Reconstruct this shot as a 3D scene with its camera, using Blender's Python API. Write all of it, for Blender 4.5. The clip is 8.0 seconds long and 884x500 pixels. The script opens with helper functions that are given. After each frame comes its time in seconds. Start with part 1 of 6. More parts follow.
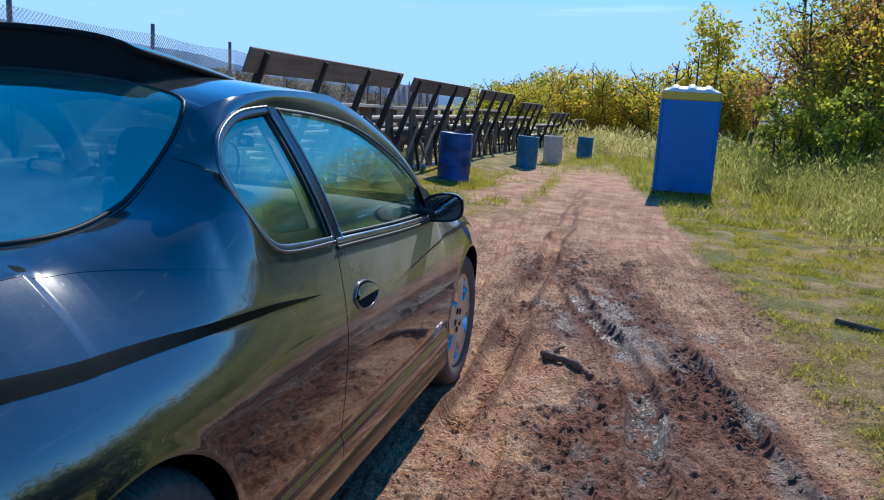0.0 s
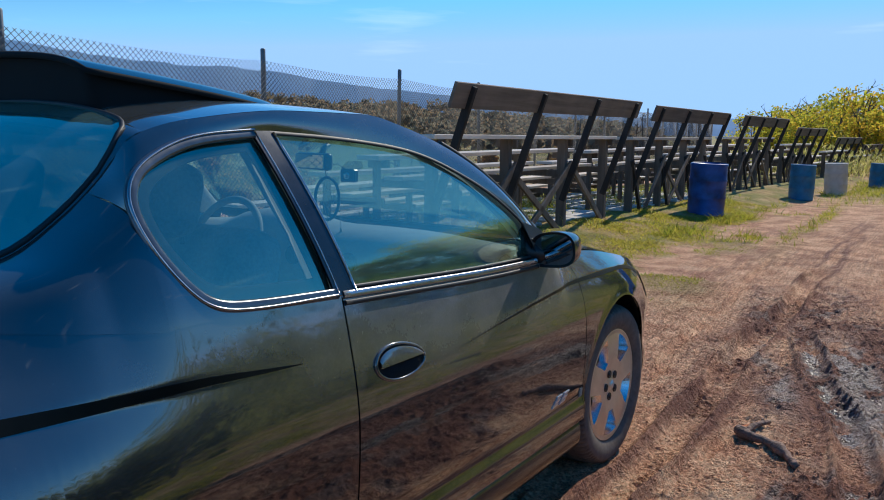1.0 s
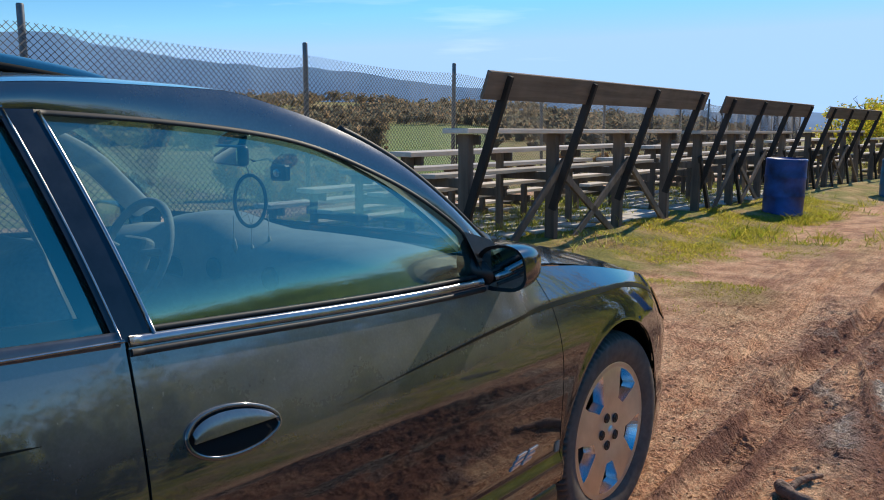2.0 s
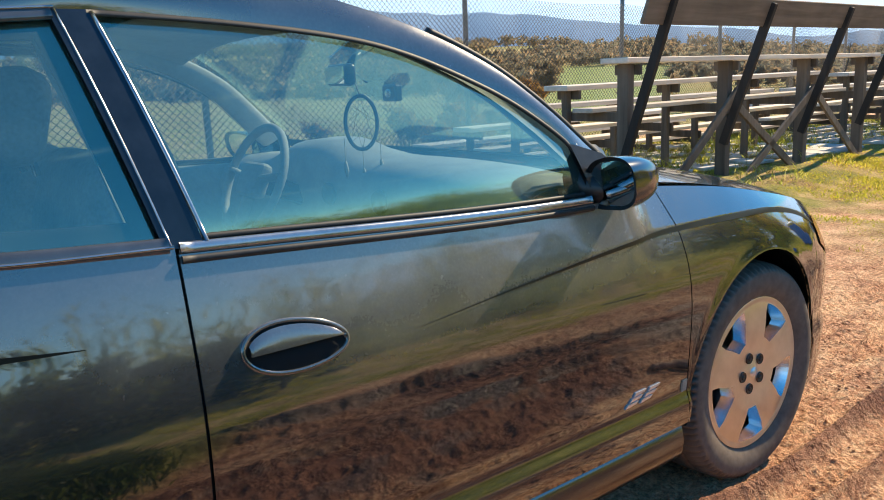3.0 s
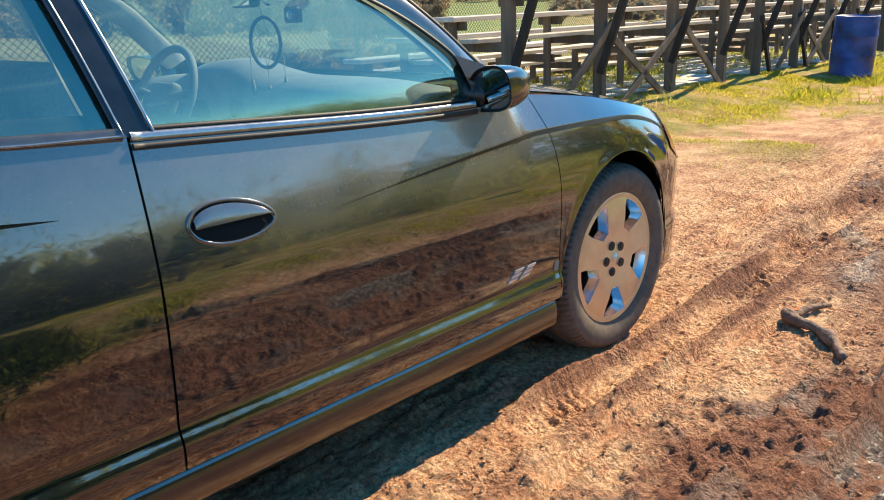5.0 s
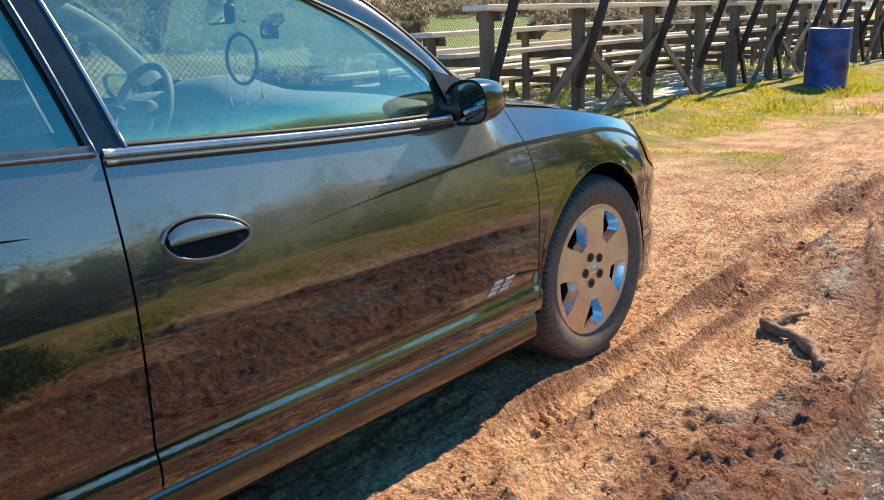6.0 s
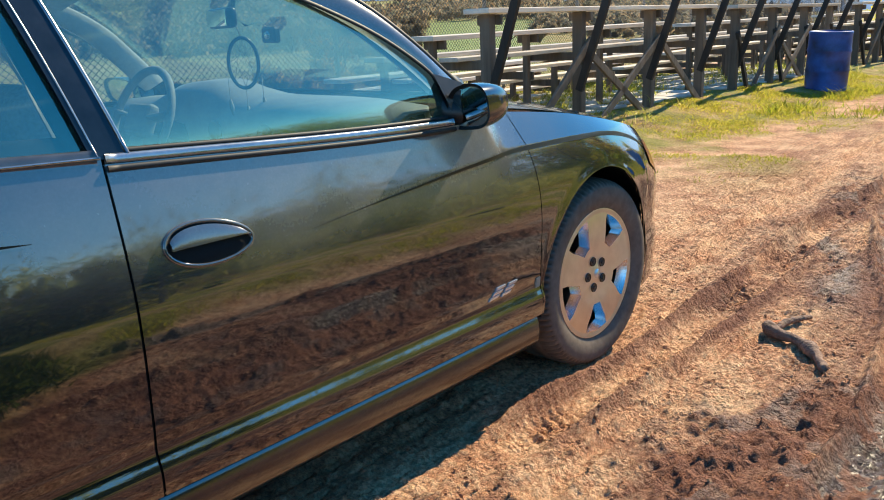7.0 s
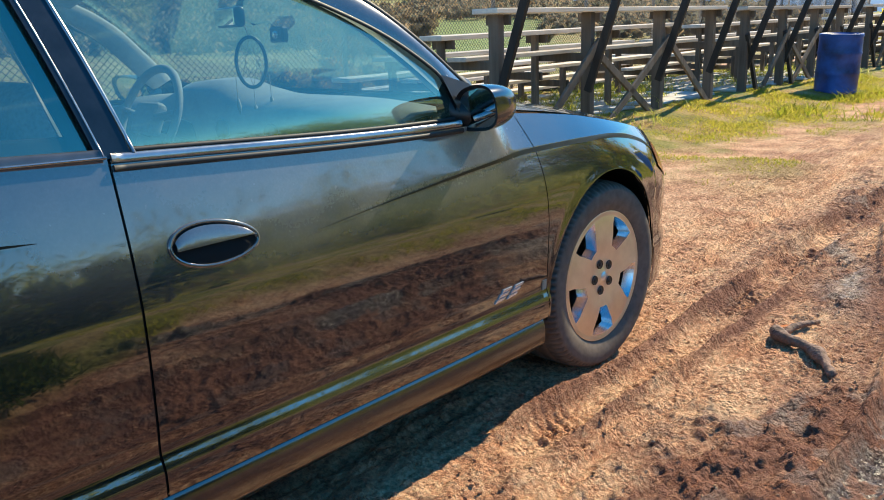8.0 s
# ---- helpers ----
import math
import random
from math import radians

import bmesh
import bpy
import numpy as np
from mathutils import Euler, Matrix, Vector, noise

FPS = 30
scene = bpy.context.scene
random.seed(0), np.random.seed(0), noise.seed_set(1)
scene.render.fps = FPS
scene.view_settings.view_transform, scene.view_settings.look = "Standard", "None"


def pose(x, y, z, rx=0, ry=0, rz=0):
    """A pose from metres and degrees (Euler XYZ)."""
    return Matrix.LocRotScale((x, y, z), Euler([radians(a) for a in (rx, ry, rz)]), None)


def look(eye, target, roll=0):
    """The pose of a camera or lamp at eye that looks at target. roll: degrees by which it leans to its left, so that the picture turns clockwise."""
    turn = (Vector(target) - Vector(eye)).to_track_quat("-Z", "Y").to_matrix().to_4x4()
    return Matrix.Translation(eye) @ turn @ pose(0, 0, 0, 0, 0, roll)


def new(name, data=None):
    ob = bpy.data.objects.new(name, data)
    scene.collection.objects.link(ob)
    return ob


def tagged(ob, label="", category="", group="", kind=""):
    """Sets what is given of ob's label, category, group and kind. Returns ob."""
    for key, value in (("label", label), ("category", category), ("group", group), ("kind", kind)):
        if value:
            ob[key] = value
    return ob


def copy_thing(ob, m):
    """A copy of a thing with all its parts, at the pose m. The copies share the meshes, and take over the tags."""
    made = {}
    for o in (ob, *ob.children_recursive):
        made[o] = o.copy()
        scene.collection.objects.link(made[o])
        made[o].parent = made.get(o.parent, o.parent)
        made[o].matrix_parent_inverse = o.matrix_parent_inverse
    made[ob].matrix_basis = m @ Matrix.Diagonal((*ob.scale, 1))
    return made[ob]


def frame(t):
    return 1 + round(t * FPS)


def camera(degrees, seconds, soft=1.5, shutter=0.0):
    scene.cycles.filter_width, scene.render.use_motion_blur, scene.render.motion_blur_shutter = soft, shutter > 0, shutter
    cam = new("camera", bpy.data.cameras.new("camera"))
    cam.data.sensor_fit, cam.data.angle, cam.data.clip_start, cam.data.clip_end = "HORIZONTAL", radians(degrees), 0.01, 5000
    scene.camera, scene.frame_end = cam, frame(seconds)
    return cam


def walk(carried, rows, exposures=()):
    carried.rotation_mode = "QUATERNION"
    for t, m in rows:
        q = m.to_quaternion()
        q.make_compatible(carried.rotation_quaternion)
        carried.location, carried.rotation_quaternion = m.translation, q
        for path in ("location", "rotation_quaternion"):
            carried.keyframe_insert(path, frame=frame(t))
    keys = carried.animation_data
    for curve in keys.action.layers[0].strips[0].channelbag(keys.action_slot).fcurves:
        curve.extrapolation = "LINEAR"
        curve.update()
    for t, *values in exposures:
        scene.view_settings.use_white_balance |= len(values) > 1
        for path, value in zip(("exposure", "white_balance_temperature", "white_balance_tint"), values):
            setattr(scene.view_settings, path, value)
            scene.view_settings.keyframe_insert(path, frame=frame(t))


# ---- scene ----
# the camera, carried along the car's right side
cam = camera(57.2, 8.0, 1.0)
PATH = [
    (0, (0.846, -3.967, 1.43), (0.362, -2.059, 1.074), 3.4),
    (0.5, (1.078, -3.597, 1.401), (0.271, -1.798, 1.061), 2.7),
    (1, (1.196, -3.174, 1.393), (0.096, -1.529, 1.103), 0.6),
    (2.5, (1.185, -2.224, 1.307), (-0.157, -0.784, 0.952), -0.4),
    (3, (1.215, -2.191, 1.259), (-0.323, -0.983, 0.841), -2.2),
    (3.5, (1.274, -2.25, 1.258), (-0.411, -1.238, 0.888), -2.3),
    (4, (1.344, -2.366, 1.263), (-0.199, -1.158, 0.866), 0.8),
    (4.5, (1.386, -2.441, 1.225), (-0.057, -1.154, 0.714), 0.2),
    (5, (1.444, -2.432, 1.22), (0.108, -1.058, 0.648), -2.1),
    (6.5, (1.455, -2.423, 1.214), (0.145, -1.008, 0.685), -2.5),
    (7, (1.445, -2.421, 1.218), (0.132, -1.01, 0.687), -2.6),
    (8, (1.439, -2.413, 1.222), (0.114, -1.013, 0.69), -2.2),
]
walk(cam, [(t, look(eye, target, roll)) for t, eye, target, roll in PATH],
     exposures=[(0, 0.10, 5800, 8), (1, -0.10, 6200, 8), (2.5, 0.40, 7500, 9), (3.5, 1.24, 8800, 9), (5, 1.12, 8700, 8), (8, 0.88, 7500, 4)])

# ---------------------------------------------------------------- light
SUN_EL, SUN_AZ = 39.0, 2.0            # degrees up, degrees from +y towards +x
sun_dir = Vector((math.sin(radians(SUN_AZ)) * math.cos(radians(SUN_EL)),
                  math.cos(radians(SUN_AZ)) * math.cos(radians(SUN_EL)), math.sin(radians(SUN_EL))))
world = bpy.data.worlds.new("sky")
scene.world = world
world.use_nodes = True
wn, wl = world.node_tree.nodes, world.node_tree.links
wn.clear()
w_out, w_bg, w_sky = wn.new("ShaderNodeOutputWorld"), wn.new("ShaderNodeBackground"), wn.new("ShaderNodeTexSky")
w_sky.sky_type, w_sky.sun_disc = "NISHITA", False
w_sky.sun_elevation, w_sky.sun_rotation = radians(SUN_EL), radians(SUN_AZ)
w_sky.air_density, w_sky.dust_density, w_sky.ozone_density = 1.0, 0.0, 4.0
w_sky.altitude = 600
w_bg.inputs["Strength"].default_value = 0.15
# thin streaks of high cloud
w_tc, w_map, w_noise, w_ramp, w_mix = (wn.new("ShaderNodeTexCoord"), wn.new("ShaderNodeMapping"), wn.new("ShaderNodeTexNoise"),
                                       wn.new("ShaderNodeValToRGB"), wn.new("ShaderNodeMix"))
w_map.inputs["Scale"].default_value = (1.2, 1.6, 14.0)
w_map.inputs["Rotation"].default_value = (0.05, 0.08, 0.5)
w_noise.inputs["Scale"].default_value, w_noise.inputs["Detail"].default_value = 2.2, 6.0
w_ramp.color_ramp.elements[0].position, w_ramp.color_ramp.elements[1].position = 0.63, 0.90
w_ramp.color_ramp.elements[1].color = (0.5, 0.5, 0.5, 1)
w_mix.data_type = "RGBA"
w_mix.inputs["B"].default_value = (7.5, 8.6, 10.0, 1)
wl.new(w_tc.outputs["Generated"], w_map.inputs["Vector"])
wl.new(w_map.outputs["Vector"], w_noise.inputs["Vector"])
wl.new(w_noise.outputs["Fac"], w_ramp.inputs["Fac"])
wl.new(w_ramp.outputs["Color"], w_mix.inputs["Factor"])
w_hue = wn.new("ShaderNodeHueSaturation")
w_hue.inputs["Saturation"].default_value = 1.35
wl.new(w_sky.outputs["Color"], w_hue.inputs["Color"])
w_cap = wn.new("ShaderNodeMix")
w_cap.data_type, w_cap.blend_type = "RGBA", "DARKEN"
w_cap.inputs["Factor"].default_value = 1.0
w_cap.inputs["B"].default_value = (2.75, 4.6, 7.7, 1)
wl.new(w_hue.outputs["Color"], w_cap.inputs["A"])
wl.new(w_cap.outputs["Result"], w_mix.inputs["A"])
wl.new(w_mix.outputs["Result"], w_bg.inputs["Color"])
wl.new(w_bg.outputs["Background"], w_out.inputs["Surface"])

sun_data = bpy.data.lights.new("sun", "SUN")
sun_data.energy, sun_data.angle, sun_data.color = 3.8, radians(0.53), (1.0, 0.90, 0.76)
sun = new("sun", sun_data)
sun.matrix_world = look(sun_dir * 50, (0, 0, 0))


# ---------------------------------------------------------------- materials
def material(name):
    m = bpy.data.materials.new(name)
    m.use_nodes = True
    nt = m.node_tree
    return m, nt.nodes, nt.links, nt.nodes["Principled BSDF"]


def coords(n, l, space="Object", scale=(1, 1, 1)):
    tc, mp = n.new("ShaderNodeTexCoord"), n.new("ShaderNodeMapping")
    mp.inputs["Scale"].default_value = scale
    l.new(tc.outputs[space], mp.inputs["Vector"])
    return mp.outputs["Vector"]


def noise_tex(n, l, vec, scale, detail=4.0, rough=0.55, distort=0.0):
    t = n.new("ShaderNodeTexNoise")
    t.inputs["Scale"].default_value, t.inputs["Detail"].default_value = scale, detail
    t.inputs["Roughness"].default_value, t.inputs["Distortion"].default_value = rough, distort
    l.new(vec, t.inputs["Vector"])
    return t.outputs["Fac"]


def ramp(n, l, fac, stops):
    r = n.new("ShaderNodeValToRGB")
    e = r.color_ramp.elements
    while len(e) < len(stops):
        e.new(0.5)
    for el, (p, c) in zip(e, stops):
        el.position = p
        el.color = (*c, 1) if len(c) == 3 else c
    l.new(fac, r.inputs["Fac"])
    return r.outputs["Color"]


def grey(v):
    return (v, v, v)


def mix(n, l, fac, a, b):
    m = n.new("ShaderNodeMix")
    m.data_type = "RGBA"
    for sock, val in ((m.inputs["Factor"], fac), (m.inputs["A"], a), (m.inputs["B"], b)):
        if isinstance(val, (int, float)):
            sock.default_value = val
        elif isinstance(val, tuple):
            sock.default_value = (*val, 1)
        else:
            l.new(val, sock)
    return m.outputs["Result"]


def calc(n, l, op, a, b=0.0, clamp=False):
    m = n.new("ShaderNodeMath")
    m.operation, m.use_clamp = op, clamp
    for sock, val in ((m.inputs[0], a), (m.inputs[1], b)):
        if isinstance(val, (int, float)):
            sock.default_value = val
        else:
            l.new(val, sock)
    return m.outputs[0]


def bump(n, l, b, height, strength=0.3, distance=0.01):
    bp = n.new("ShaderNodeBump")
    bp.inputs["Strength"].default_value, bp.inputs["Distance"].default_value = strength, distance
    l.new(height, bp.inputs["Height"])
    l.new(bp.outputs["Normal"], b.inputs["Normal"])


def random_of(n, kind="object"):
    if kind == "object":
        return n.new("ShaderNodeObjectInfo").outputs["Random"]
    return n.new("ShaderNodeNewGeometry").outputs["Random Per Island"]


def simple(name, colour, rough=0.5, metal=0.0, var=0.25, scale=30.0, rel=0.0, dist=0.002):
    """A surface of one colour with two scales of variation in colour, gloss and relief."""
    m, n, l, b = material(name)
    v = coords(n, l)
    f1, f2 = noise_tex(n, l, v, scale, 5), noise_tex(n, l, v, scale * 0.13, 3)
    f = calc(n, l, "ADD", calc(n, l, "MULTIPLY", f1, 0.5), calc(n, l, "MULTIPLY", f2, 0.5))
    dark, light = tuple(c * (1 - var) for c in colour), tuple(min(1, c * (1 + var)) for c in colour)
    l.new(ramp(n, l, f, [(0.35, dark), (0.65, light)]), b.inputs["Base Color"])
    l.new(calc(n, l, "ADD", calc(n, l, "MULTIPLY", f, 0.2), rough - 0.1, True), b.inputs["Roughness"])
    b.inputs["Metallic"].default_value = metal
    if rel:
        bump(n, l, b, f1, rel, dist)
    return m


def paint_material():
    m, n, l, b = material("black_paint")
    v = coords(n, l)
    sep = n.new("ShaderNodeSeparateXYZ")
    l.new(v, sep.inputs["Vector"])
    # road dust in splashes, with sunlit haze painted in, strongest along the shoulder
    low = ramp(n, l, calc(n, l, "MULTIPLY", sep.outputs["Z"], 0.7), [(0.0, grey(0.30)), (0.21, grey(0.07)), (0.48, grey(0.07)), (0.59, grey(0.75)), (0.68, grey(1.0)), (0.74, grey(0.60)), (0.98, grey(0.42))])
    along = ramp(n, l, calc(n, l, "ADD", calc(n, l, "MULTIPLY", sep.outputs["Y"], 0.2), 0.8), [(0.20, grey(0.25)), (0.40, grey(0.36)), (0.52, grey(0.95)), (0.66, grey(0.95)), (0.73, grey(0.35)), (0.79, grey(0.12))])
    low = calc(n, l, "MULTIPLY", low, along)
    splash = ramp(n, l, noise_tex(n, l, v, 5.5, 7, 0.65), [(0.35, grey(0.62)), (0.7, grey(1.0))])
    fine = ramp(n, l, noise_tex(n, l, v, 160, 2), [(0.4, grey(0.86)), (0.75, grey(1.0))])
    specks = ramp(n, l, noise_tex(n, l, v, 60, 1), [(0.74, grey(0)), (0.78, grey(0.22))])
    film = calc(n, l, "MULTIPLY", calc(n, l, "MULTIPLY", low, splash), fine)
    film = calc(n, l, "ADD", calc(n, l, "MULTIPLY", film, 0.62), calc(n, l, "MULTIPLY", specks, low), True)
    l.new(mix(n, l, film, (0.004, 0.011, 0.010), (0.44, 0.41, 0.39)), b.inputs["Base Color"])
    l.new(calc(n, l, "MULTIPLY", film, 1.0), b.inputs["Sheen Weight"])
    b.inputs["Sheen Roughness"].default_value = 0.35
    l.new(calc(n, l, "ADD", calc(n, l, "MULTIPLY", film, 0.65), 0.09, True), b.inputs["Roughness"])
    l.new(calc(n, l, "SUBTRACT", 1.0, calc(n, l, "MULTIPLY", film, 0.90), True), b.inputs["Coat Weight"])
    b.inputs["Coat IOR"].default_value = 2.35
    l.new(calc(n, l, "ADD", calc(n, l, "MULTIPLY", film, 0.06), 0.03, True), b.inputs["Coat Roughness"])
    l.new(calc(n, l, "ADD", calc(n, l, "MULTIPLY", film, 0.75), 0.35), b.inputs["Specular IOR Level"])
    return m


def glass_material(name, tint, strength, dust=0.03):
    """A tinted pane: it lets light through in its own colour and mirrors by Fresnel; dust also sets its painted sky
    haze.
    """
    m, n, l, b = material(name)
    n.remove(b)
    out = n["Material Output"]
    tr, gl, df, fr = n.new("ShaderNodeBsdfTransparent"), n.new("ShaderNodeBsdfGlossy"), n.new("ShaderNodeBsdfDiffuse"), n.new("ShaderNodeLayerWeight")
    tr.inputs["Color"].default_value = (*tint, 1)
    gl.inputs["Roughness"].default_value = 0.055
    gl.inputs["Color"].default_value = (0.64, 1.0, 0.80, 1)
    fr.inputs["Blend"].default_value = 0.5
    f0 = ((strength - 1) / (strength + 1)) ** 2 * 2
    gloss = calc(n, l, "ADD", calc(n, l, "MULTIPLY", calc(n, l, "POWER", fr.outputs["Facing"], 4.0), 0.9 - f0), f0, True)
    # teal dust layer, with the sky's sheen on the pane put into its colour
    df.inputs["Color"].default_value = (0.32, 0.52, 0.44, 1)
    v = coords(n, l)
    sky_haze = ramp(n, l, noise_tex(n, l, v, 4.0, 6, 0.6), [(0.35, grey(0.3 * dust)), (0.75, grey(1.6 * dust))])
    m1, m2 = n.new("ShaderNodeMixShader"), n.new("ShaderNodeMixShader")
    l.new(sky_haze, m1.inputs["Fac"])
    l.new(tr.outputs[0], m1.inputs[1])
    l.new(df.outputs[0], m1.inputs[2])
    l.new(gloss, m2.inputs["Fac"])
    l.new(m1.outputs[0], m2.inputs[1])
    l.new(gl.outputs[0], m2.inputs[2])
    l.new(m2.outputs[0], out.inputs["Surface"])
    return m


def wood_material(name, light, dark, axis_scale):
    m, n, l, b = material(name)
    v = coords(n, l, "Object", axis_scale)
    grain = noise_tex(n, l, v, 14, 8, 0.6, 0.4)
    blot = noise_tex(n, l, coords(n, l), 2.3, 4)
    f = calc(n, l, "ADD", calc(n, l, "MULTIPLY", grain, 0.65), calc(n, l, "MULTIPLY", blot, 0.35))
    c = ramp(n, l, f, [(0.34, dark), (0.5, tuple((a + d) / 2 for a, d in zip(light, dark))), (0.66, light)])
    shade = calc(n, l, "ADD", calc(n, l, "MULTIPLY", random_of(n), 0.5), 0.7)
    mul = n.new("ShaderNodeMix")
    mul.data_type, mul.blend_type = "RGBA", "MULTIPLY"
    mul.inputs["Factor"].default_value = 1.0
    l.new(c, mul.inputs["A"])
    l.new(shade, mul.inputs["B"])
    l.new(mul.outputs["Result"], b.inputs["Base Color"])
    b.inputs["Roughness"].default_value = 0.8
    bump(n, l, b, grain, 0.5, 0.006)
    return m


def leaf_material(name, stops, gloss=0.5):
    m, n, l, b = material(name)
    isl = random_of(n, "island")
    big = noise_tex(n, l, coords(n, l), 0.9, 3)
    f = calc(n, l, "ADD", calc(n, l, "MULTIPLY", isl, 0.5), calc(n, l, "MULTIPLY", big, 0.5))
    f = calc(n, l, "ADD", f, calc(n, l, "MULTIPLY", calc(n, l, "SUBTRACT", random_of(n), 0.5), 0.3))
    c = ramp(n, l, f, stops)
    l.new(c, b.inputs["Base Color"])
    b.inputs["Roughness"].default_value = gloss
    # thin leaves pass some of the light on
    tl, ms = n.new("ShaderNodeBsdfTranslucent"), n.new("ShaderNodeMixShader")
    l.new(c, tl.inputs["Color"])
    ms.inputs["Fac"].default_value = 0.78
    l.new(b.outputs[0], ms.inputs[1])
    l.new(tl.outputs[0], ms.inputs[2])
    l.new(ms.outputs[0], n["Material Output"].inputs["Surface"])
    return m


def ground_material():
    m, n, l, b = material("red_dirt")
    v = coords(n, l)

    def attr(name):
        a = n.new("ShaderNodeAttribute")
        a.attribute_name = name
        return a.outputs["Fac"]
    grass, wet, mud, field = attr("grass"), attr("wet"), attr("mud"), attr("field")
    grit, crumb, blot, patch = (noise_tex(n, l, v, 190, 4, 0.7), noise_tex(n, l, v, 48, 8, 0.75), noise_tex(n, l, v, 3.2, 5, 0.6),
                                noise_tex(n, l, v, 0.5, 4))
    f = calc(n, l, "ADD", calc(n, l, "MULTIPLY", crumb, 0.52), calc(n, l, "ADD", calc(n, l, "MULTIPLY", blot, 0.3), calc(n, l, "MULTIPLY", grit, 0.18)))
    dry = ramp(n, l, f, [(0.39, (0.24, 0.085, 0.042)), (0.475, (0.67, 0.315, 0.165)), (0.56, (0.97, 0.62, 0.36))])
    wetc = ramp(n, l, f, [(0.36, (0.13, 0.046, 0.027)), (0.50, (0.30, 0.115, 0.064)), (0.62, (0.50, 0.22, 0.125))])
    c = mix(n, l, mud, dry, wetc)
    c = mix(n, l, calc(n, l, "MULTIPLY", wet, 0.85), c, (0.06, 0.042, 0.036))
    gr = ramp(n, l, f, [(0.40, (0.12, 0.10, 0.026)), (0.50, (0.28, 0.26, 0.05)), (0.60, (0.46, 0.35, 0.12))])
    c = mix(n, l, grass, c, gr)
    fl = ramp(n, l, patch, [(0.40, (0.17, 0.26, 0.05)), (0.6, (0.28, 0.30, 0.09))])
    c = mix(n, l, field, c, fl)
    # crumbs differ a little in tone from one another
    cell = n.new("ShaderNodeTexVoronoi")
    cell.inputs["Scale"].default_value = 95.0
    l.new(v, cell.inputs["Vector"])
    tone = n.new("ShaderNodeMix")
    tone.data_type, tone.blend_type = "RGBA", "MULTIPLY"
    tone.inputs["Factor"].default_value = 0.8
    l.new(c, tone.inputs["A"])
    l.new(ramp(n, l, cell.outputs["Color"], [(0.2, grey(0.72)), (0.5, grey(1.04)), (0.8, grey(1.16))]), tone.inputs["B"])
    c = tone.outputs["Result"]
    l.new(c, b.inputs["Base Color"])
    r = calc(n, l, "SUBTRACT", 0.92, calc(n, l, "MULTIPLY", wet, 0.62))
    r = calc(n, l, "SUBTRACT", r, calc(n, l, "MULTIPLY", mud, 0.10), True)
    r = calc(n, l, "ADD", r, calc(n, l, "MULTIPLY", crumb, 0.1), True)
    l.new(r, b.inputs["Roughness"])
    l.new(calc(n, l, "ADD", 0.5, calc(n, l, "MULTIPLY", wet, 0.5)), b.inputs["Specular IOR Level"])
    h = calc(n, l, "ADD", calc(n, l, "MULTIPLY", crumb, 0.7), calc(n, l, "MULTIPLY", grit, 0.3))
    h = calc(n, l, "MULTIPLY", h, calc(n, l, "SUBTRACT", 1.0, calc(n, l, "MULTIPLY", wet, 0.20)))
    vor = n.new("ShaderNodeTexVoronoi")
    vor.inputs["Scale"].default_value = 75.0
    l.new(v, vor.inputs["Vector"])
    pebble = calc(n, l, "MULTIPLY", calc(n, l, "SUBTRACT", 1.0, vor.outputs["Distance"]), ramp(n, l, noise_tex(n, l, v, 9, 4), [(0.42, grey(0.0)), (0.60, grey(0.55))]))
    h = calc(n, l, "ADD", h, calc(n, l, "MULTIPLY", pebble, calc(n, l, "SUBTRACT", 1.0, grass)))
    lump = calc(n, l, "MULTIPLY", noise_tex(n, l, v, 17, 6, 0.7), 1.6)
    h = calc(n, l, "ADD", h, calc(n, l, "MULTIPLY", lump, mud))
    bump(n, l, b, h, 1.0, 0.030)
    return m


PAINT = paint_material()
GROUND = ground_material()
GLASS = glass_material("window_glass", (0.86, 0.97, 0.93), 2.2, 0.12)
BACK_GLASS = glass_material("rear_glass", (0.34, 0.52, 0.54), 3.3, 0.55)
SUN_GLASS = simple("sunroof_glass", (0.003, 0.009, 0.008), 0.16, 0, 0.3, 20)
SUN_GLASS.node_tree.nodes["Principled BSDF"].inputs["Specular IOR Level"].default_value = 0.15
RUBBER = simple("rubber", (0.028, 0.027, 0.027), 0.55, 0, 0.3, 60)
TYRE = simple("tyre_rubber", (0.16, 0.125, 0.10), 0.8, 0, 0.35, 35, 0.3)
TRIM = simple("weathered_trim", (0.42, 0.42, 0.43), 0.24, 0.85, 0.15, 45)
QUARTER_TRIM = simple("grey_moulding", (0.14, 0.145, 0.15), 0.22, 0.6, 0.2, 30)
# colours for the reflections painted along the body creases
FRONT_REFLECTION = simple("olive_crease_reflection", (0.020, 0.020, 0.012), 0.40, 0, 0.3, 15)
REAR_REFLECTION = simple("dark_crease_reflection", (0.008, 0.010, 0.008), 0.45, 0, 0.3, 15)
REAR_REFLECTION.node_tree.nodes["Principled BSDF"].inputs["Specular IOR Level"].default_value = 0.12
SKIRT = simple("dusty_skirt", (0.030, 0.026, 0.020), 0.17, 0, 0.35, 14)
SKIRT.node_tree.nodes["Principled BSDF"].inputs["IOR"].default_value = 2.2
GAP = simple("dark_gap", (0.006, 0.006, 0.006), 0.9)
PLASTIC = simple("black_plastic", (0.02, 0.021, 0.022), 0.35, 0, 0.3, 50)
SHELL = simple("mirror_shell", (0.010, 0.012, 0.014), 0.14, 0, 0.2, 20)
SHELL.node_tree.nodes["Principled BSDF"].inputs["IOR"].default_value = 2.1
PILLAR = simple("pillar_applique", (0.010, 0.020, 0.034), 0.22, 0, 0.3, 20)
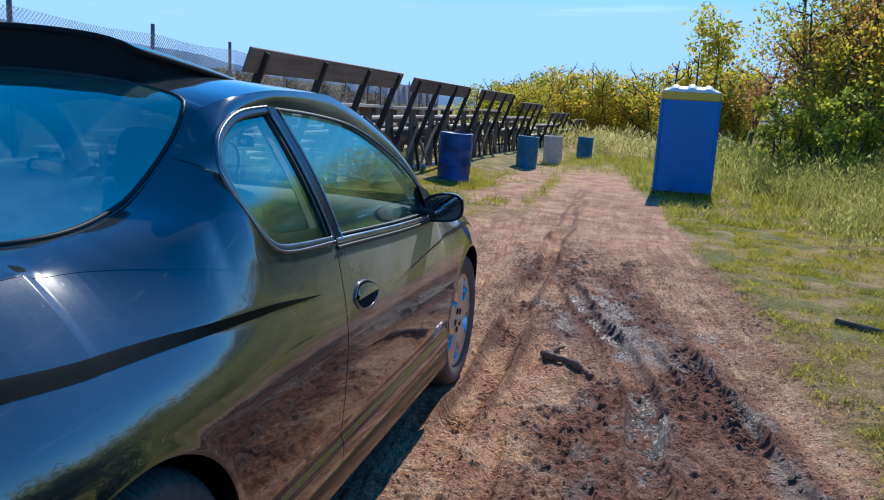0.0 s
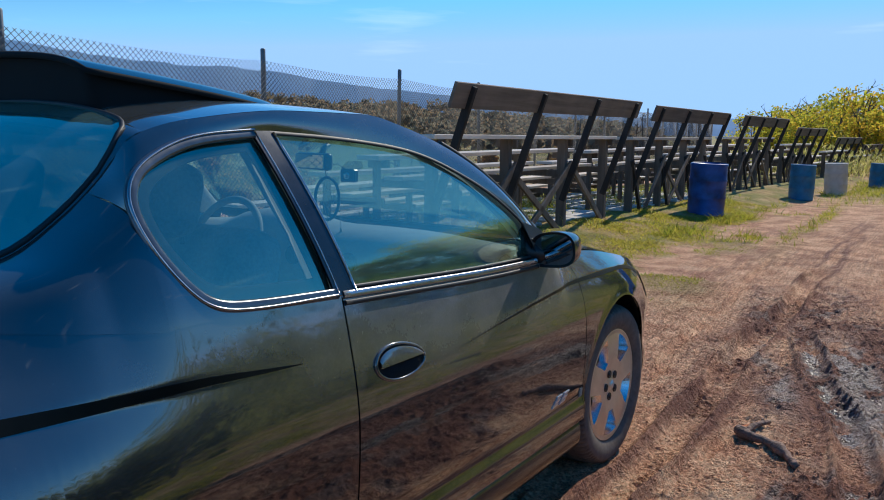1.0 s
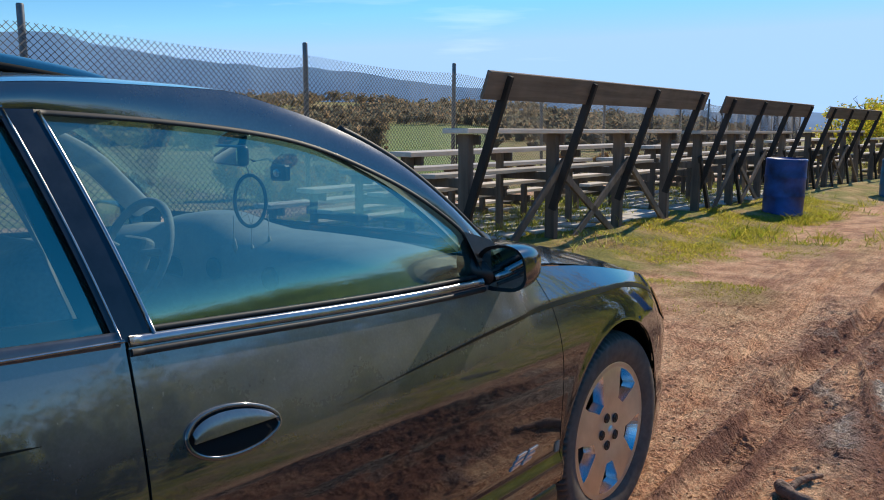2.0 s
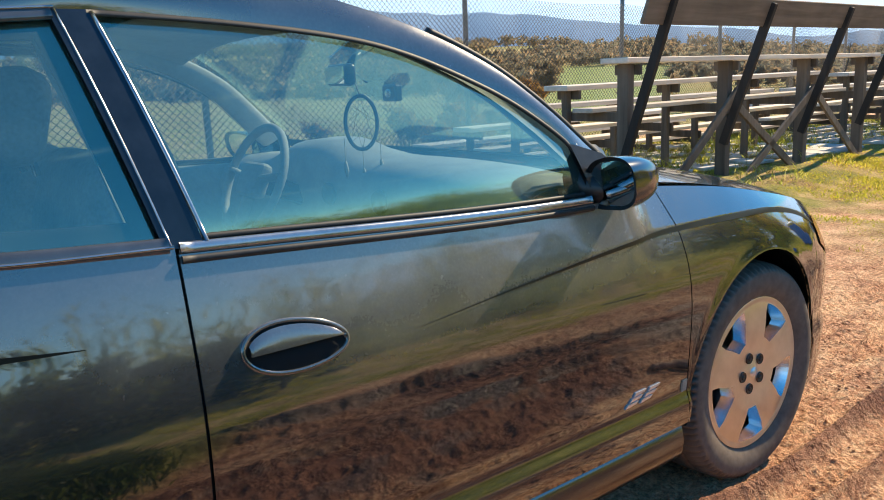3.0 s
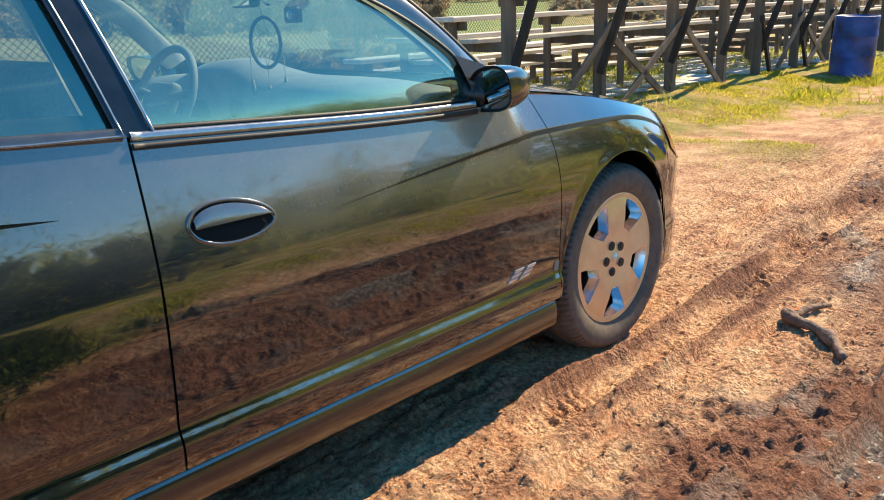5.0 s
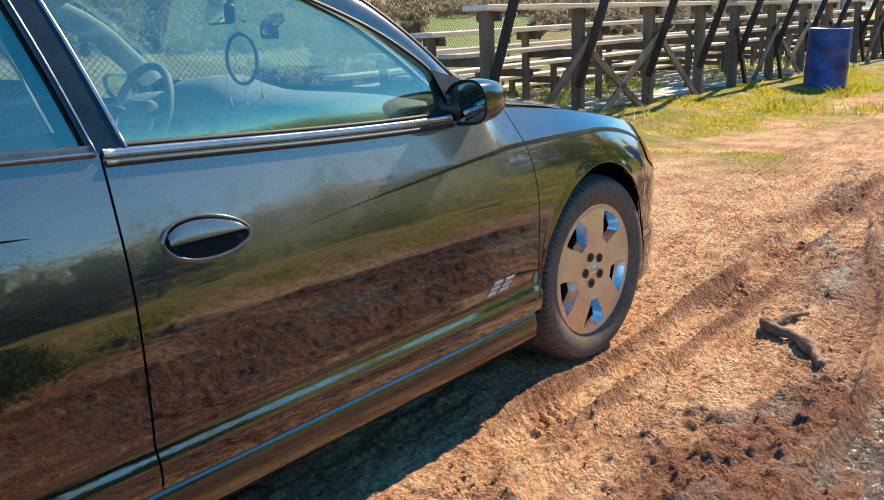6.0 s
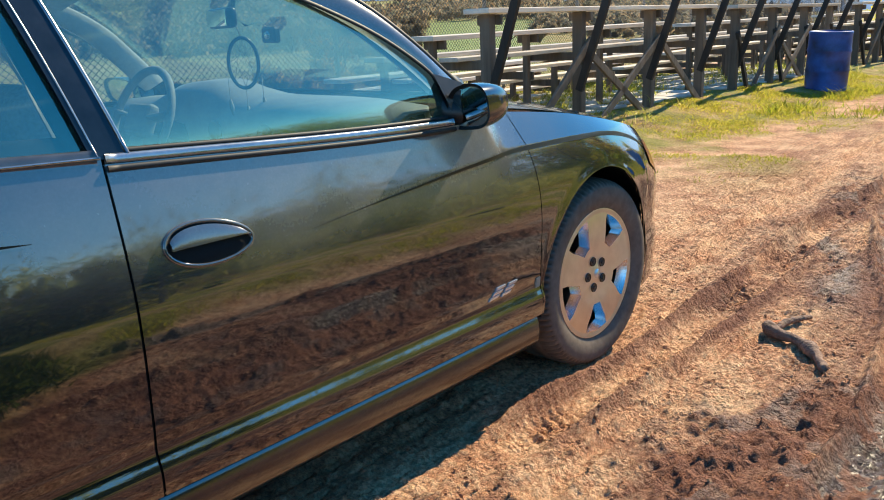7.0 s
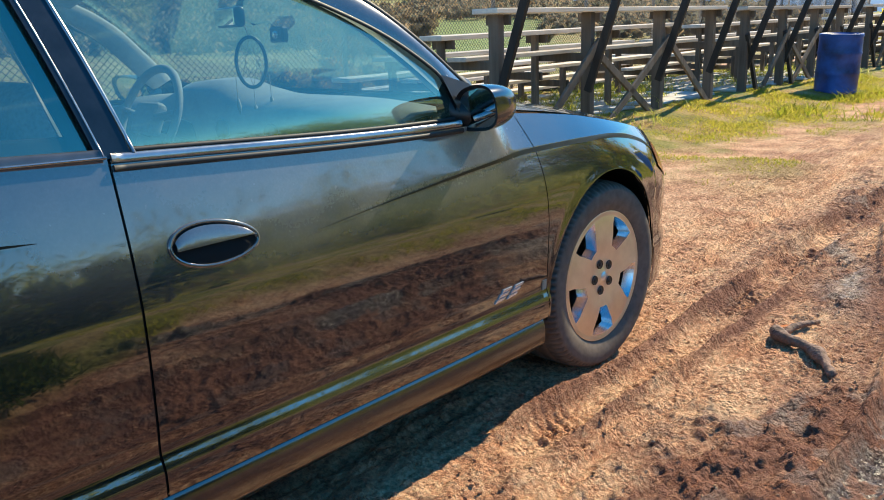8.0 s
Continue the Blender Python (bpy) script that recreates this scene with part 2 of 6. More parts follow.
CHROME = simple("chrome", (0.80, 0.80, 0.80), 0.12, 1.0, 0.08, 40)
ALLOY = simple("machined_alloy", (0.86, 0.84, 0.82), 0.36, 1.0, 0.1, 20)
ALLOY_IN = simple("alloy_pocket", (0.80, 0.80, 0.82), 0.25, 1.0, 0.15, 25)
MIRROR = simple("mirror_silver", (0.86, 0.88, 0.88), 0.02, 1.0, 0.02, 10)
MIRROR.node_tree.nodes["Principled BSDF"].inputs["Roughness"].default_value = 0.02
CLOTH = simple("seat_cloth", (0.24, 0.255, 0.27), 0.95, 0, 0.25, 120, 0.3, 0.002)
DASH = simple("dash_vinyl", (0.30, 0.32, 0.31), 0.7, 0, 0.15, 90, 0.3, 0.001)
LINER = simple("headliner", (0.55, 0.55, 0.52), 0.95, 0, 0.12, 60)
AMBER = simple("amber_lens", (0.34, 0.12, 0.045), 0.18, 0, 0.15, 40)
LENS = simple("clear_lens", (0.55, 0.52, 0.48), 0.12, 0.2, 0.2, 30)
DISC = simple("brake_iron", (0.10, 0.085, 0.075), 0.5, 0.8, 0.3, 40)
SILVER = simple("badge_silver", (0.86, 0.86, 0.87), 0.3, 0.7, 0.05, 30)
PAPER = simple("paper", (0.78, 0.78, 0.75), 0.8, 0, 0.05, 30)
BEIGE = simple("undyed_cord", (0.40, 0.34, 0.26), 0.9, 0, 0.2, 80)
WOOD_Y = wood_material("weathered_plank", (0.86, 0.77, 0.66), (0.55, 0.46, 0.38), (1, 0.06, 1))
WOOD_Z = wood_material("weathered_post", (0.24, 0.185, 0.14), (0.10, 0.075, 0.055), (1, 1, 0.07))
# darker wood for the leaning supports and props
WOOD_DARK = wood_material("dark_support", (0.050, 0.041, 0.034), (0.016, 0.013, 0.011), (1, 1, 0.07))
WOOD_BACK = wood_material("backrest_board", (0.24, 0.185, 0.14), (0.11, 0.082, 0.06), (1, 0.06, 1))
SLAB = simple("pale_boards", (0.62, 0.58, 0.52), 0.85, 0, 0.3, 9, 0.5, 0.006)
BARREL_BLUE = simple("barrel_blue", (0.002, 0.065, 0.26), 0.42, 0, 0.95, 4)
BARREL_TEAL = simple("barrel_teal", (0.015, 0.17, 0.32), 0.45, 0, 0.4, 6)
BARREL_WHITE = simple("barrel_white", (0.66, 0.58, 0.50), 0.55, 0, 0.2, 6)
TOILET_BLUE = simple("toilet_blue", (0.003, 0.175, 0.54), 0.38, 0, 0.12, 6)
TOILET_YELLOW = simple("toilet_yellow", (0.72, 0.50, 0.05), 0.5, 0, 0.15, 8)
TOILET_WHITE = simple("toilet_roof", (0.90, 0.90, 0.88), 0.45, 0, 0.05, 8)
GALV = simple("galvanised_steel", (0.17, 0.175, 0.18), 0.5, 0.5, 0.25, 25)
WIRE = simple("fence_wire", (0.055, 0.055, 0.06), 0.7, 0.0, 0.2, 20)
BARK = simple("bark", (0.12, 0.095, 0.075), 0.9, 0, 0.4, 18, 0.8, 0.02)
BRANCH = simple("muddy_branch", (0.25, 0.15, 0.105), 0.85, 0, 0.5, 30, 1.0, 0.02)
LEAF_GREEN = leaf_material("green_leaves", [(0.25, (0.22, 0.30, 0.035)), (0.5, (0.48, 0.52, 0.06)), (0.75, (0.82, 0.58, 0.08))])
LEAF_YELLOW = leaf_material("yellow_leaves", [(0.25, (0.32, 0.36, 0.04)), (0.5, (0.70, 0.60, 0.06)), (0.78, (0.88, 0.50, 0.07))])
# shade is put into this leaf colour, for growth seen only in reflections
LEAF_SHADED = leaf_material("shaded_leaves", [(0.25, (0.03, 0.055, 0.014)), (0.5, (0.065, 0.095, 0.024)), (0.75, (0.12, 0.13, 0.035))])
LEAF_RUST = leaf_material("rusty_leaves", [(0.25, (0.17, 0.10, 0.04)), (0.5, (0.40, 0.19, 0.06)), (0.75, (0.50, 0.32, 0.09))])
WEED = leaf_material("dry_weeds", [(0.25, (0.21, 0.25, 0.05)), (0.5, (0.46, 0.45, 0.11)), (0.78, (0.70, 0.60, 0.27))], 0.7)
GRASS = leaf_material("short_grass", [(0.25, (0.13, 0.18, 0.02)), (0.5, (0.38, 0.39, 0.04)), (0.75, (0.64, 0.51, 0.10))], 0.6)
ORANGE_LEAF = simple("orange_leaf", (0.75, 0.20, 0.03), 0.6)
# distance haze is put into the hills' blue colour
HILL = simple("hazed_hills", (0.14, 0.27, 0.43), 1.0, 0, 0.10, 0.02)
FARWOOD = leaf_material("far_woods", [(0.25, (0.15, 0.16, 0.11)), (0.5, (0.26, 0.21, 0.135)), (0.75, (0.36, 0.24, 0.13))], 0.8)


# ---------------------------------------------------------------- mesh helpers
def mesh_ob(name, verts, faces, mat, parent=None, label="", smooth=True):
    me = bpy.data.meshes.new(name)
    me.from_pydata([tuple(v) for v in verts], [], [tuple(f) for f in faces])
    if smooth:
        me.shade_smooth()
    me.update()
    ob = new(name, me)
    me.materials.append(mat)
    if parent:
        ob.parent = parent
    if label:
        ob["label"] = label
    return ob


def part(name, bm, mat, parent, label="", smooth=False):
    me = bpy.data.meshes.new(name)
    bmesh.ops.recalc_face_normals(bm, faces=bm.faces)
    bm.to_mesh(me)
    bm.free()
    if smooth:
        me.shade_smooth()
    me.materials.append(mat)
    ob = new(name, me)
    ob.parent = parent
    if label:
        ob["label"] = label
    return ob


def thing(name, loc, label, category, group="", kind="", rz=0.0):
    ob = new(name)
    ob.matrix_basis = pose(*loc, 0, 0, rz)
    ob.empty_display_size = 0.2
    return tagged(ob, label, category, group, kind)


def box(bm, c, s, m=None, bevel=0.0):
    r = bmesh.ops.create_cube(bm, size=1.0, matrix=Matrix.Translation(c) @ (m or Matrix()) @ Matrix.Diagonal((*s, 1)))
    if bevel:
        es = list({e for v in r["verts"] for e in v.link_edges})
        bmesh.ops.bevel(bm, geom=es, offset=bevel, segments=1, affect="EDGES")
    return r["verts"]


def beam(bm, a, b, w, d, bevel=0.004, ref=(1, 0, 0)):
    """A sawn piece of timber from a to b, w wide across ref's normal and d deep along ref."""
    a, b = Vector(a), Vector(b)
    z = (b - a).normalized()
    x = Vector(ref)
    x = (x - z * x.dot(z)).normalized()
    y = z.cross(x)
    m = Matrix((x, y, z)).transposed().to_4x4()
    return box(bm, (a + b) / 2, (d, w, (b - a).length), m, bevel)


def tube(path, radius, sides=8, closed=False, taper=None):
    """Vertices and faces of a round bar along a path."""
    path = [Vector(p) for p in path]
    n, vs, fs = len(path), [], []
    up = Vector((0.3, 0.2, 1)).normalized()
    for i, p in enumerate(path):
        if closed:
            d = (path[(i + 1) % n] - path[i - 1]).normalized()
        else:
            d = (path[min(i + 1, n - 1)] - path[max(i - 1, 0)]).normalized()
        x = d.cross(up)
        if x.length < 1e-3:
            x = d.cross(Vector((1, 0, 0)))
        x.normalize()
        y = d.cross(x)
        r = radius if taper is None else radius * taper[i]
        for k in range(sides):
            a = 2 * math.pi * k / sides
            vs.append(p + (x * math.cos(a) + y * math.sin(a)) * r)
    for i in range(n if closed else n - 1):
        j = (i + 1) % n
        for k in range(sides):
            q = (k + 1) % sides
            fs.append((i * sides + k, i * sides + q, j * sides + q, j * sides + k))
    if not closed:
        fs.append(tuple(range(sides))[::-1])
        fs.append(tuple((n - 1) * sides + k for k in range(sides)))
    return vs, fs


def lathe(profile, axis, centre, seg=48, start=0.0):
    """Turns (radius, height) pairs round an axis."""
    vs, fs, n = [], [], len(profile)
    for i in range(seg):
        a = start + 2 * math.pi * i / seg
        c, s = math.cos(a), math.sin(a)
        for r, h in profile:
            p = {"x": (h, r * c, r * s), "y": (r * s, h, r * c), "z": (r * c, r * s, h)}[axis]
            vs.append((p[0] + centre[0], p[1] + centre[1], p[2] + centre[2]))
    for i in range(seg):
        j = (i + 1) % seg
        for k in range(n - 1):
            fs.append((i * n + k, i * n + k + 1, j * n + k + 1, j * n + k))
    return vs, fs


def grid_faces(nu, nv, flip=False):
    fs = []
    for i in range(nu - 1):
        for j in range(nv - 1):
            f = (i * nv + j, (i + 1) * nv + j, (i + 1) * nv + j + 1, i * nv + j + 1)
            fs.append(f[::-1] if flip else f)
    return fs


def spline(x, xs, ys):
    """A smooth curve through given points (cubic, monotone in parts)."""
    xs, ys = np.asarray(xs, float), np.asarray(ys, float)
    d = np.diff(ys) / np.diff(xs)
    m = np.empty_like(ys)
    m[1:-1] = np.where(d[1:] * d[:-1] > 0, 2 * d[1:] * d[:-1] / np.where(np.abs(d[1:] + d[:-1]) < 1e-12, 1, d[1:] + d[:-1]), 0)
    m[0], m[-1] = d[0], d[-1]
    x = np.clip(x, xs[0], xs[-1])
    i = np.clip(np.searchsorted(xs, x) - 1, 0, len(xs) - 2)
    h = xs[i + 1] - xs[i]
    t = (x - xs[i]) / h
    return ((2 * t**3 - 3 * t**2 + 1) * ys[i] + (t**3 - 2 * t**2 + t) * h * m[i]
            + (-2 * t**3 + 3 * t**2) * ys[i + 1] + (t**3 - t**2) * h * m[i + 1])


def smooth01(x):
    x = np.clip(x, 0.0, 1.0)
    return x * x * (3 - 2 * x)


def resample(pts, n):
    pts = np.asarray(pts, float)
    s = np.concatenate([[0], np.cumsum(np.linalg.norm(np.diff(pts, axis=0), axis=1))])
    return np.stack([np.interp(np.linspace(0, s[-1], n), s, pts[:, k]) for k in range(pts.shape[1])], 1)


def rounded(pts, n, passes=2):
    """A curve through a rough outline with its corners rounded."""
    p = np.asarray(pts, float)
    for _ in range(passes):
        q = [p[0]]
        for a, b in zip(p[:-1], p[1:]):
            q += [a * 0.75 + b * 0.25, a * 0.25 + b * 0.75]
        p = np.array(q + [p[-1]])
    return resample(p, n)


# ---------------------------------------------------------------- ground
def lattice(ix, iy, seed):
    h = np.sin(ix * 127.1 + iy * 311.7 + seed * 74.7) * 43758.5453
    return h - np.floor(h)


def vnoise(x, y, seed=0.0):
    ix, iy = np.floor(x), np.floor(y)
    fx, fy = x - ix, y - iy
    fx, fy = fx * fx * (3 - 2 * fx), fy * fy * (3 - 2 * fy)
    a, b = lattice(ix, iy, seed), lattice(ix + 1, iy, seed)
    c, d = lattice(ix, iy + 1, seed), lattice(ix + 1, iy + 1, seed)
    return (a * (1 - fx) + b * fx) * (1 - fy) + (c * (1 - fx) + d * fx) * fy - 0.5


def fbm(x, y, seed=0.0, octaves=4, gain=0.5):
    v, amp, f = 0.0, 1.0, 1.0
    for k in range(octaves):
        v = v + amp * vnoise(x * f + 13.7 * k, y * f - 7.3 * k, seed + k)
        amp, f = amp * gain, f * 2.03
    return v


def track_x(y):
    """How far the track's middle drifts to the side along its length."""
    return spline(np.asarray(y, float), [-30, -6, -1, 2, 6, 10, 14, 20, 30, 60], [2.0, 0.5, 0.25, 0.05, -0.45, -0.85, -1.0, -1.35, -2.0, -4.0])


def base_height(x, y):
    x, y = np.asarray(x, float), np.asarray(y, float)
    z = -0.012 * np.clip(y - 2, 0, 200)
    z = z + 0.17 * smooth01((-2.3 - x) / 1.4) * smooth01((x + 9) / 2.0) * smooth01((y + 1) / 4)
    z = z - 0.35 * smooth01((-6.5 - x) / 3.0) - 2.2 * smooth01((-10 - x) / 25.0)
    z = z + 0.55 * smooth01((x - 3.4 + 0.05 * y) / 4.0)
    return z


def ground_fields(x, y):
    """Height and the amounts of grass, mud, water and far field."""
    u = x - track_x(y)
    z = base_height(x, y)
    near = smooth01((1.9 - np.abs(u - 0.45)) / 0.7) * smooth01((y + 7) / 2) * smooth01((16 - y) / 8)
    right = spline(np.asarray(y, float), [-8, -2.6, -1.75, -1.3, -0.57, 0.0, 2.27, 5.7, 11.7, 20, 30, 60], [0.70, 0.70, 0.78, 1.05, 1.66, 1.60, 1.50, 1.19, 0.58, -0.35, -1.1, -3.1]) - track_x(y)
    edge = 0.28 * fbm(x * 1.3, y * 1.3, 3) + 0.10 * fbm(x * 6, y * 6, 9, 3)
    grass = smooth01((u - right - 0.10 + edge) / 0.30)
    left = spline(np.asarray(y, float), [-8, 0, 3, 6, 10, 18, 40], [-3.0, -2.5, -2.0, -1.5, -1.1, -1.1, -1.3])
    grass = np.maximum(grass, smooth01((left - u + 1.4 * edge) / 0.5))
    far = smooth01((y - 15) / 9) * (0.35 + 0.65 * smooth01((fbm(x * 0.7, y * 0.5, 29) + 0.22) / 0.3))
    strip = smooth01((0.28 - np.abs(u + 0.25 + 0.4 * edge)) / 0.25) * smooth01((y - 5) / 5) * 0.4
    patchy = smooth01((fbm(x * 0.9, y * 0.9, 21) - 0.16) / 0.18) * smooth01((y - 2.6) / 2.5) * 0.7 * smooth01((-0.35 - u) / 0.5)
    grass = np.clip(np.maximum(grass, np.maximum(np.maximum(strip, far), patchy)), 0, 1)
    # faint drag lines along the track and fine crumbs
    run = x + 0.10 * y
    streak = fbm(run * 19, y * 1.1, 19, 4, 0.62)
    z = z + near * (0.020 * fbm(x * 2.6, y * 1.7, 5) + 0.014 * streak + 0.006 * fbm(run * 50, y * 4.0, 20, 2)
                    + 0.013 * fbm(x * 34, y * 24, 7, 3, 0.8))
    # the wet rut, the berm with the print of a tread, and the churned mud between them
    yc = np.clip(y, -4, 7)
    rut = spline(yc, [-4, -1, -0.3, 0.15, 0.77, 1.45, 2.0, 2.9, 4, 7], [1.08, 0.98, 0.94, 0.89, 0.80, 0.62, 0.47, 0.22, 0.0, -0.5])
    berm = 1.32 - 0.24 * np.clip(y, -1.2, 3)
    slough = 0.5 * (rut + berm) - 0.02
    silt = 1.46 - 0.10 * np.clip(y, -2, 3)
    along = smooth01((y + 6) / 2) * smooth01((6.5 - y) / 3.0)
    band = (np.exp(-((x - slough) / 0.24) ** 4) * smooth01((y + 0.4) / 0.5) + np.exp(-((x - 0.62) / 0.27) ** 4) * smooth01((0.6 - y) / 0.5)
            + 0.7 * np.exp(-((x - 1.16) / 0.20) ** 4) * smooth01((0.4 - y) / 0.5) + 0.6 * np.exp(-((x - rut + 0.30) / 0.14) ** 2)
            + 0.8 * np.exp(-((x - berm - 0.10) / 0.08) ** 2) + 0.5 * np.exp(-((x - 0.05 + 0.04 * y) / 0.11) ** 2) * smooth01((y - 0.3) / 0.4))
    churn = np.clip(band * smooth01((fbm(x * 2.3, y * 1.2, 51) + 0.36) / 0.25), 0, 1) * along * near
    lumps = fbm(x * 14, y * 10, 31, 4, 0.7)
    small = fbm(x * 32, y * 25, 41, 3, 0.75)
    z = z + churn * (0.030 * np.clip(lumps + 0.05, 0, 1) + 0.022 * np.clip(small, 0, 1) - 0.008)
    z = z + near * (1 - churn) * smooth01((fbm(x * 1.6, y * 0.9, 57) + 0.10) / 0.2) * 0.015 * np.clip(small - 0.03, 0, 1)
    # wheel ruts with squeezed-up lips; some keep the print of the tread
    wig = 0.02 * np.sin(y * 2.1) + 0.012 * np.sin(y * 5.3 + 1)
    rag = 0.5 + 0.9 * np.clip(0.5 + 1.5 * fbm(x * 3.5, y * 1.6, 63, 3), 0, 1)
    for c, w, depth, lip, lug, pitch, y0, y1 in ((0.09 - 0.042 * y, 0.080, 0.042, 0.042, 0.009, 0.048, -0.9, 6.5), (berm, 0.085, 0.012, 0.042, 0.008, 0.045, -2.6, 1.7),
                                                 (rut, 0.075, 0.045, 0.030, 0.0, 0.05, -2.2, 3.4), (0.24 + 0.07 * y, 0.030, 0.045, 0.030, 0.0, 0.05, 0.10, 0.95),
                                                 (0.52 + 0.05 * y, 0.075, 0.014, 0.014, 0.008, 0.042, -0.2, 1.1), (-0.20 - 0.09 * y, 0.035, 0.016, 0.016, 0.0, 0.05, 1.0, 7.0),
                                                 (0.30 - 0.05 * y, 0.03, 0.022, 0.018, 0.0, 0.05, -2.5, 0.2), (-0.45 - 0.10 * y, 0.07, 0.014, 0.014, 0.004, 0.04, 1.2, 7.0)):
        q = (x - c - wig) / w
        on = smooth01((y - y0) / 0.5) * smooth01((y1 - y) / 0.8) * near
        z = z + on * (lip * rag * np.exp(-((np.abs(q) - 1.3) / 0.22) ** 2) - depth * np.exp(-q ** 4))
        z = z + on * lug * smooth01((rag - 0.75) / 0.4) * np.exp(-q ** 4) * np.clip(2.0 * np.sin((y + 0.45 * (x - c)) * 2 * math.pi / pitch), -1, 1)
    z = z + grass * (0.03 * fbm(x * 2.2, y * 2.2, 71) + 0.02)
    z = z + 0.35 * fbm(x * 0.06, y * 0.06, 81) * smooth01((np.hypot(x, y) - 25) / 40)
    # the land climbs again to wooded slopes beyond the fields
    az = np.degrees(np.arctan2(x - 1.2, y + 2.2))
    dist = np.hypot(x - 1.2, y + 2.2)
    rise = np.interp(az, [-110, -90, -75, -40, -35, -30, -25, -18], [0.0, 2.0, 2.1, 1.9, 1.5, 1.0, 0.4, 0.0])
    z = z + (np.tan(np.radians(rise)) * np.minimum(dist, 900) + 5 * (rise > 0.2)) * smooth01((dist - 230) / 670)
    mud = np.clip(churn * (0.40 + 1.9 * np.clip(lumps + 0.10, 0, 1)) + 0.42 * near * smooth01((fbm(x * 1.7, y * 0.7, 95) + 0.7 * streak + 0.01) / 0.25)
                  + 0.9 * near * np.exp(-((np.abs(x - 0.09 + 0.042 * y - wig) - 0.10) / 0.03) ** 2) * smooth01((y + 0.9) / 0.6) * smooth01((fbm(x * 5, y * 1.3, 141) + 0.25) / 0.2)
                  + 0.85 * near * np.exp(-((x - 0.20 + 0.05 * y) / 0.075) ** 2) * smooth01((y - 0.3) / 0.4) * smooth01((fbm(x * 4, y * 1.2, 143) + 0.2) / 0.2)
                  + 0.45 * near * smooth01((x - 0.38 + 0.10 * y + 0.25 * fbm(x * 2.2, y * 1.8, 145)) / 0.22) * smooth01((berm + 0.35 - x) / 0.2) * smooth01((4.5 - y) / 2.0), 0, 1)
    pools = np.exp(-((x - rut - wig) / 0.062) ** 2) * smooth01((y + 1.6) / 0.3) * smooth01((3.4 - y) / 0.5) * smooth01((fbm(x * 4.0, y * 1.5, 101) + 0.16) / 0.10)
    pools = pools + np.exp(-((x - 0.95) / 0.10) ** 4) * np.exp(-((y + 0.25) / 0.35) ** 4)
    wet = np.clip(pools, 0, 1) * smooth01((0.10 - lumps) / 0.10) * along
    damp = (0.95 * np.exp(-((x - slough - 0.03) / 0.15) ** 4) * smooth01((y - 0.5) / 0.4) * smooth01((3.4 - y) / 1.2) * smooth01((fbm(x * 6, y * 4, 107) + 0.26) / 0.15)
            + 0.8 * np.exp(-((x - silt) / 0.085) ** 4) * smooth01((y + 1.4) / 0.5) * smooth01((2.2 - y) / 0.6) * smooth01((fbm(x * 7, y * 4, 113) + 0.14) / 0.12)
            + 0.7 * np.exp(-((x - rut + 0.28) / 0.09) ** 2) * smooth01((y - 0.9) / 0.4) * smooth01((3.3 - y) / 0.8) * smooth01((fbm(x * 5, y * 3, 115) - 0.02) / 0.12)
            + 0.6 * churn * smooth01((fbm(x * 9, y * 6, 109) - 0.12) / 0.12))
    wet = np.maximum(wet, 0.72 * np.clip(damp, 0, 1) * near * along)
    away = smooth01((-24 - x + 6 * fbm(x * 0.03, y * 0.03, 111)) / 4) * smooth01((y - 5) / 6)
    field = away * smooth01((az + 45.5) / 1.5) * smooth01((-35 - az) / 1.5) * smooth01((560 - dist) / 60) * smooth01((dist - 70) / 20)
    grass = grass * (0.62 + 0.38 * smooth01((fbm(x * 2.4, y * 2.4, 121) + 0.12) / 0.22))
    mud = np.maximum(mud, 0.55 * away * smooth01((fbm(x * 0.02, y * 0.05, 123) + 0.2) / 0.3))
    grass = np.maximum(grass, 0.6 * smooth01((np.hypot(x, y) - 60) / 30))
    grass = grass * (1 - smooth01((-9.5 - x) / 1.5) * smooth01((x + 26) / 3) * 0.9)
    return z, grass, mud, wet, field


def spread(lo, hi, step, far_lo, far_hi, grow=1.10):
    mid = list(np.arange(lo, hi + 1e-6, step))
    a, s = [lo], step
    while a[-1] > far_lo:
        s *= grow
        a.append(a[-1] - s)
    b, s = [hi], step
    while b[-1] < far_hi:
        s *= grow
        b.append(b[-1] + s)
    return np.array(a[:0:-1] + mid + b[1:])


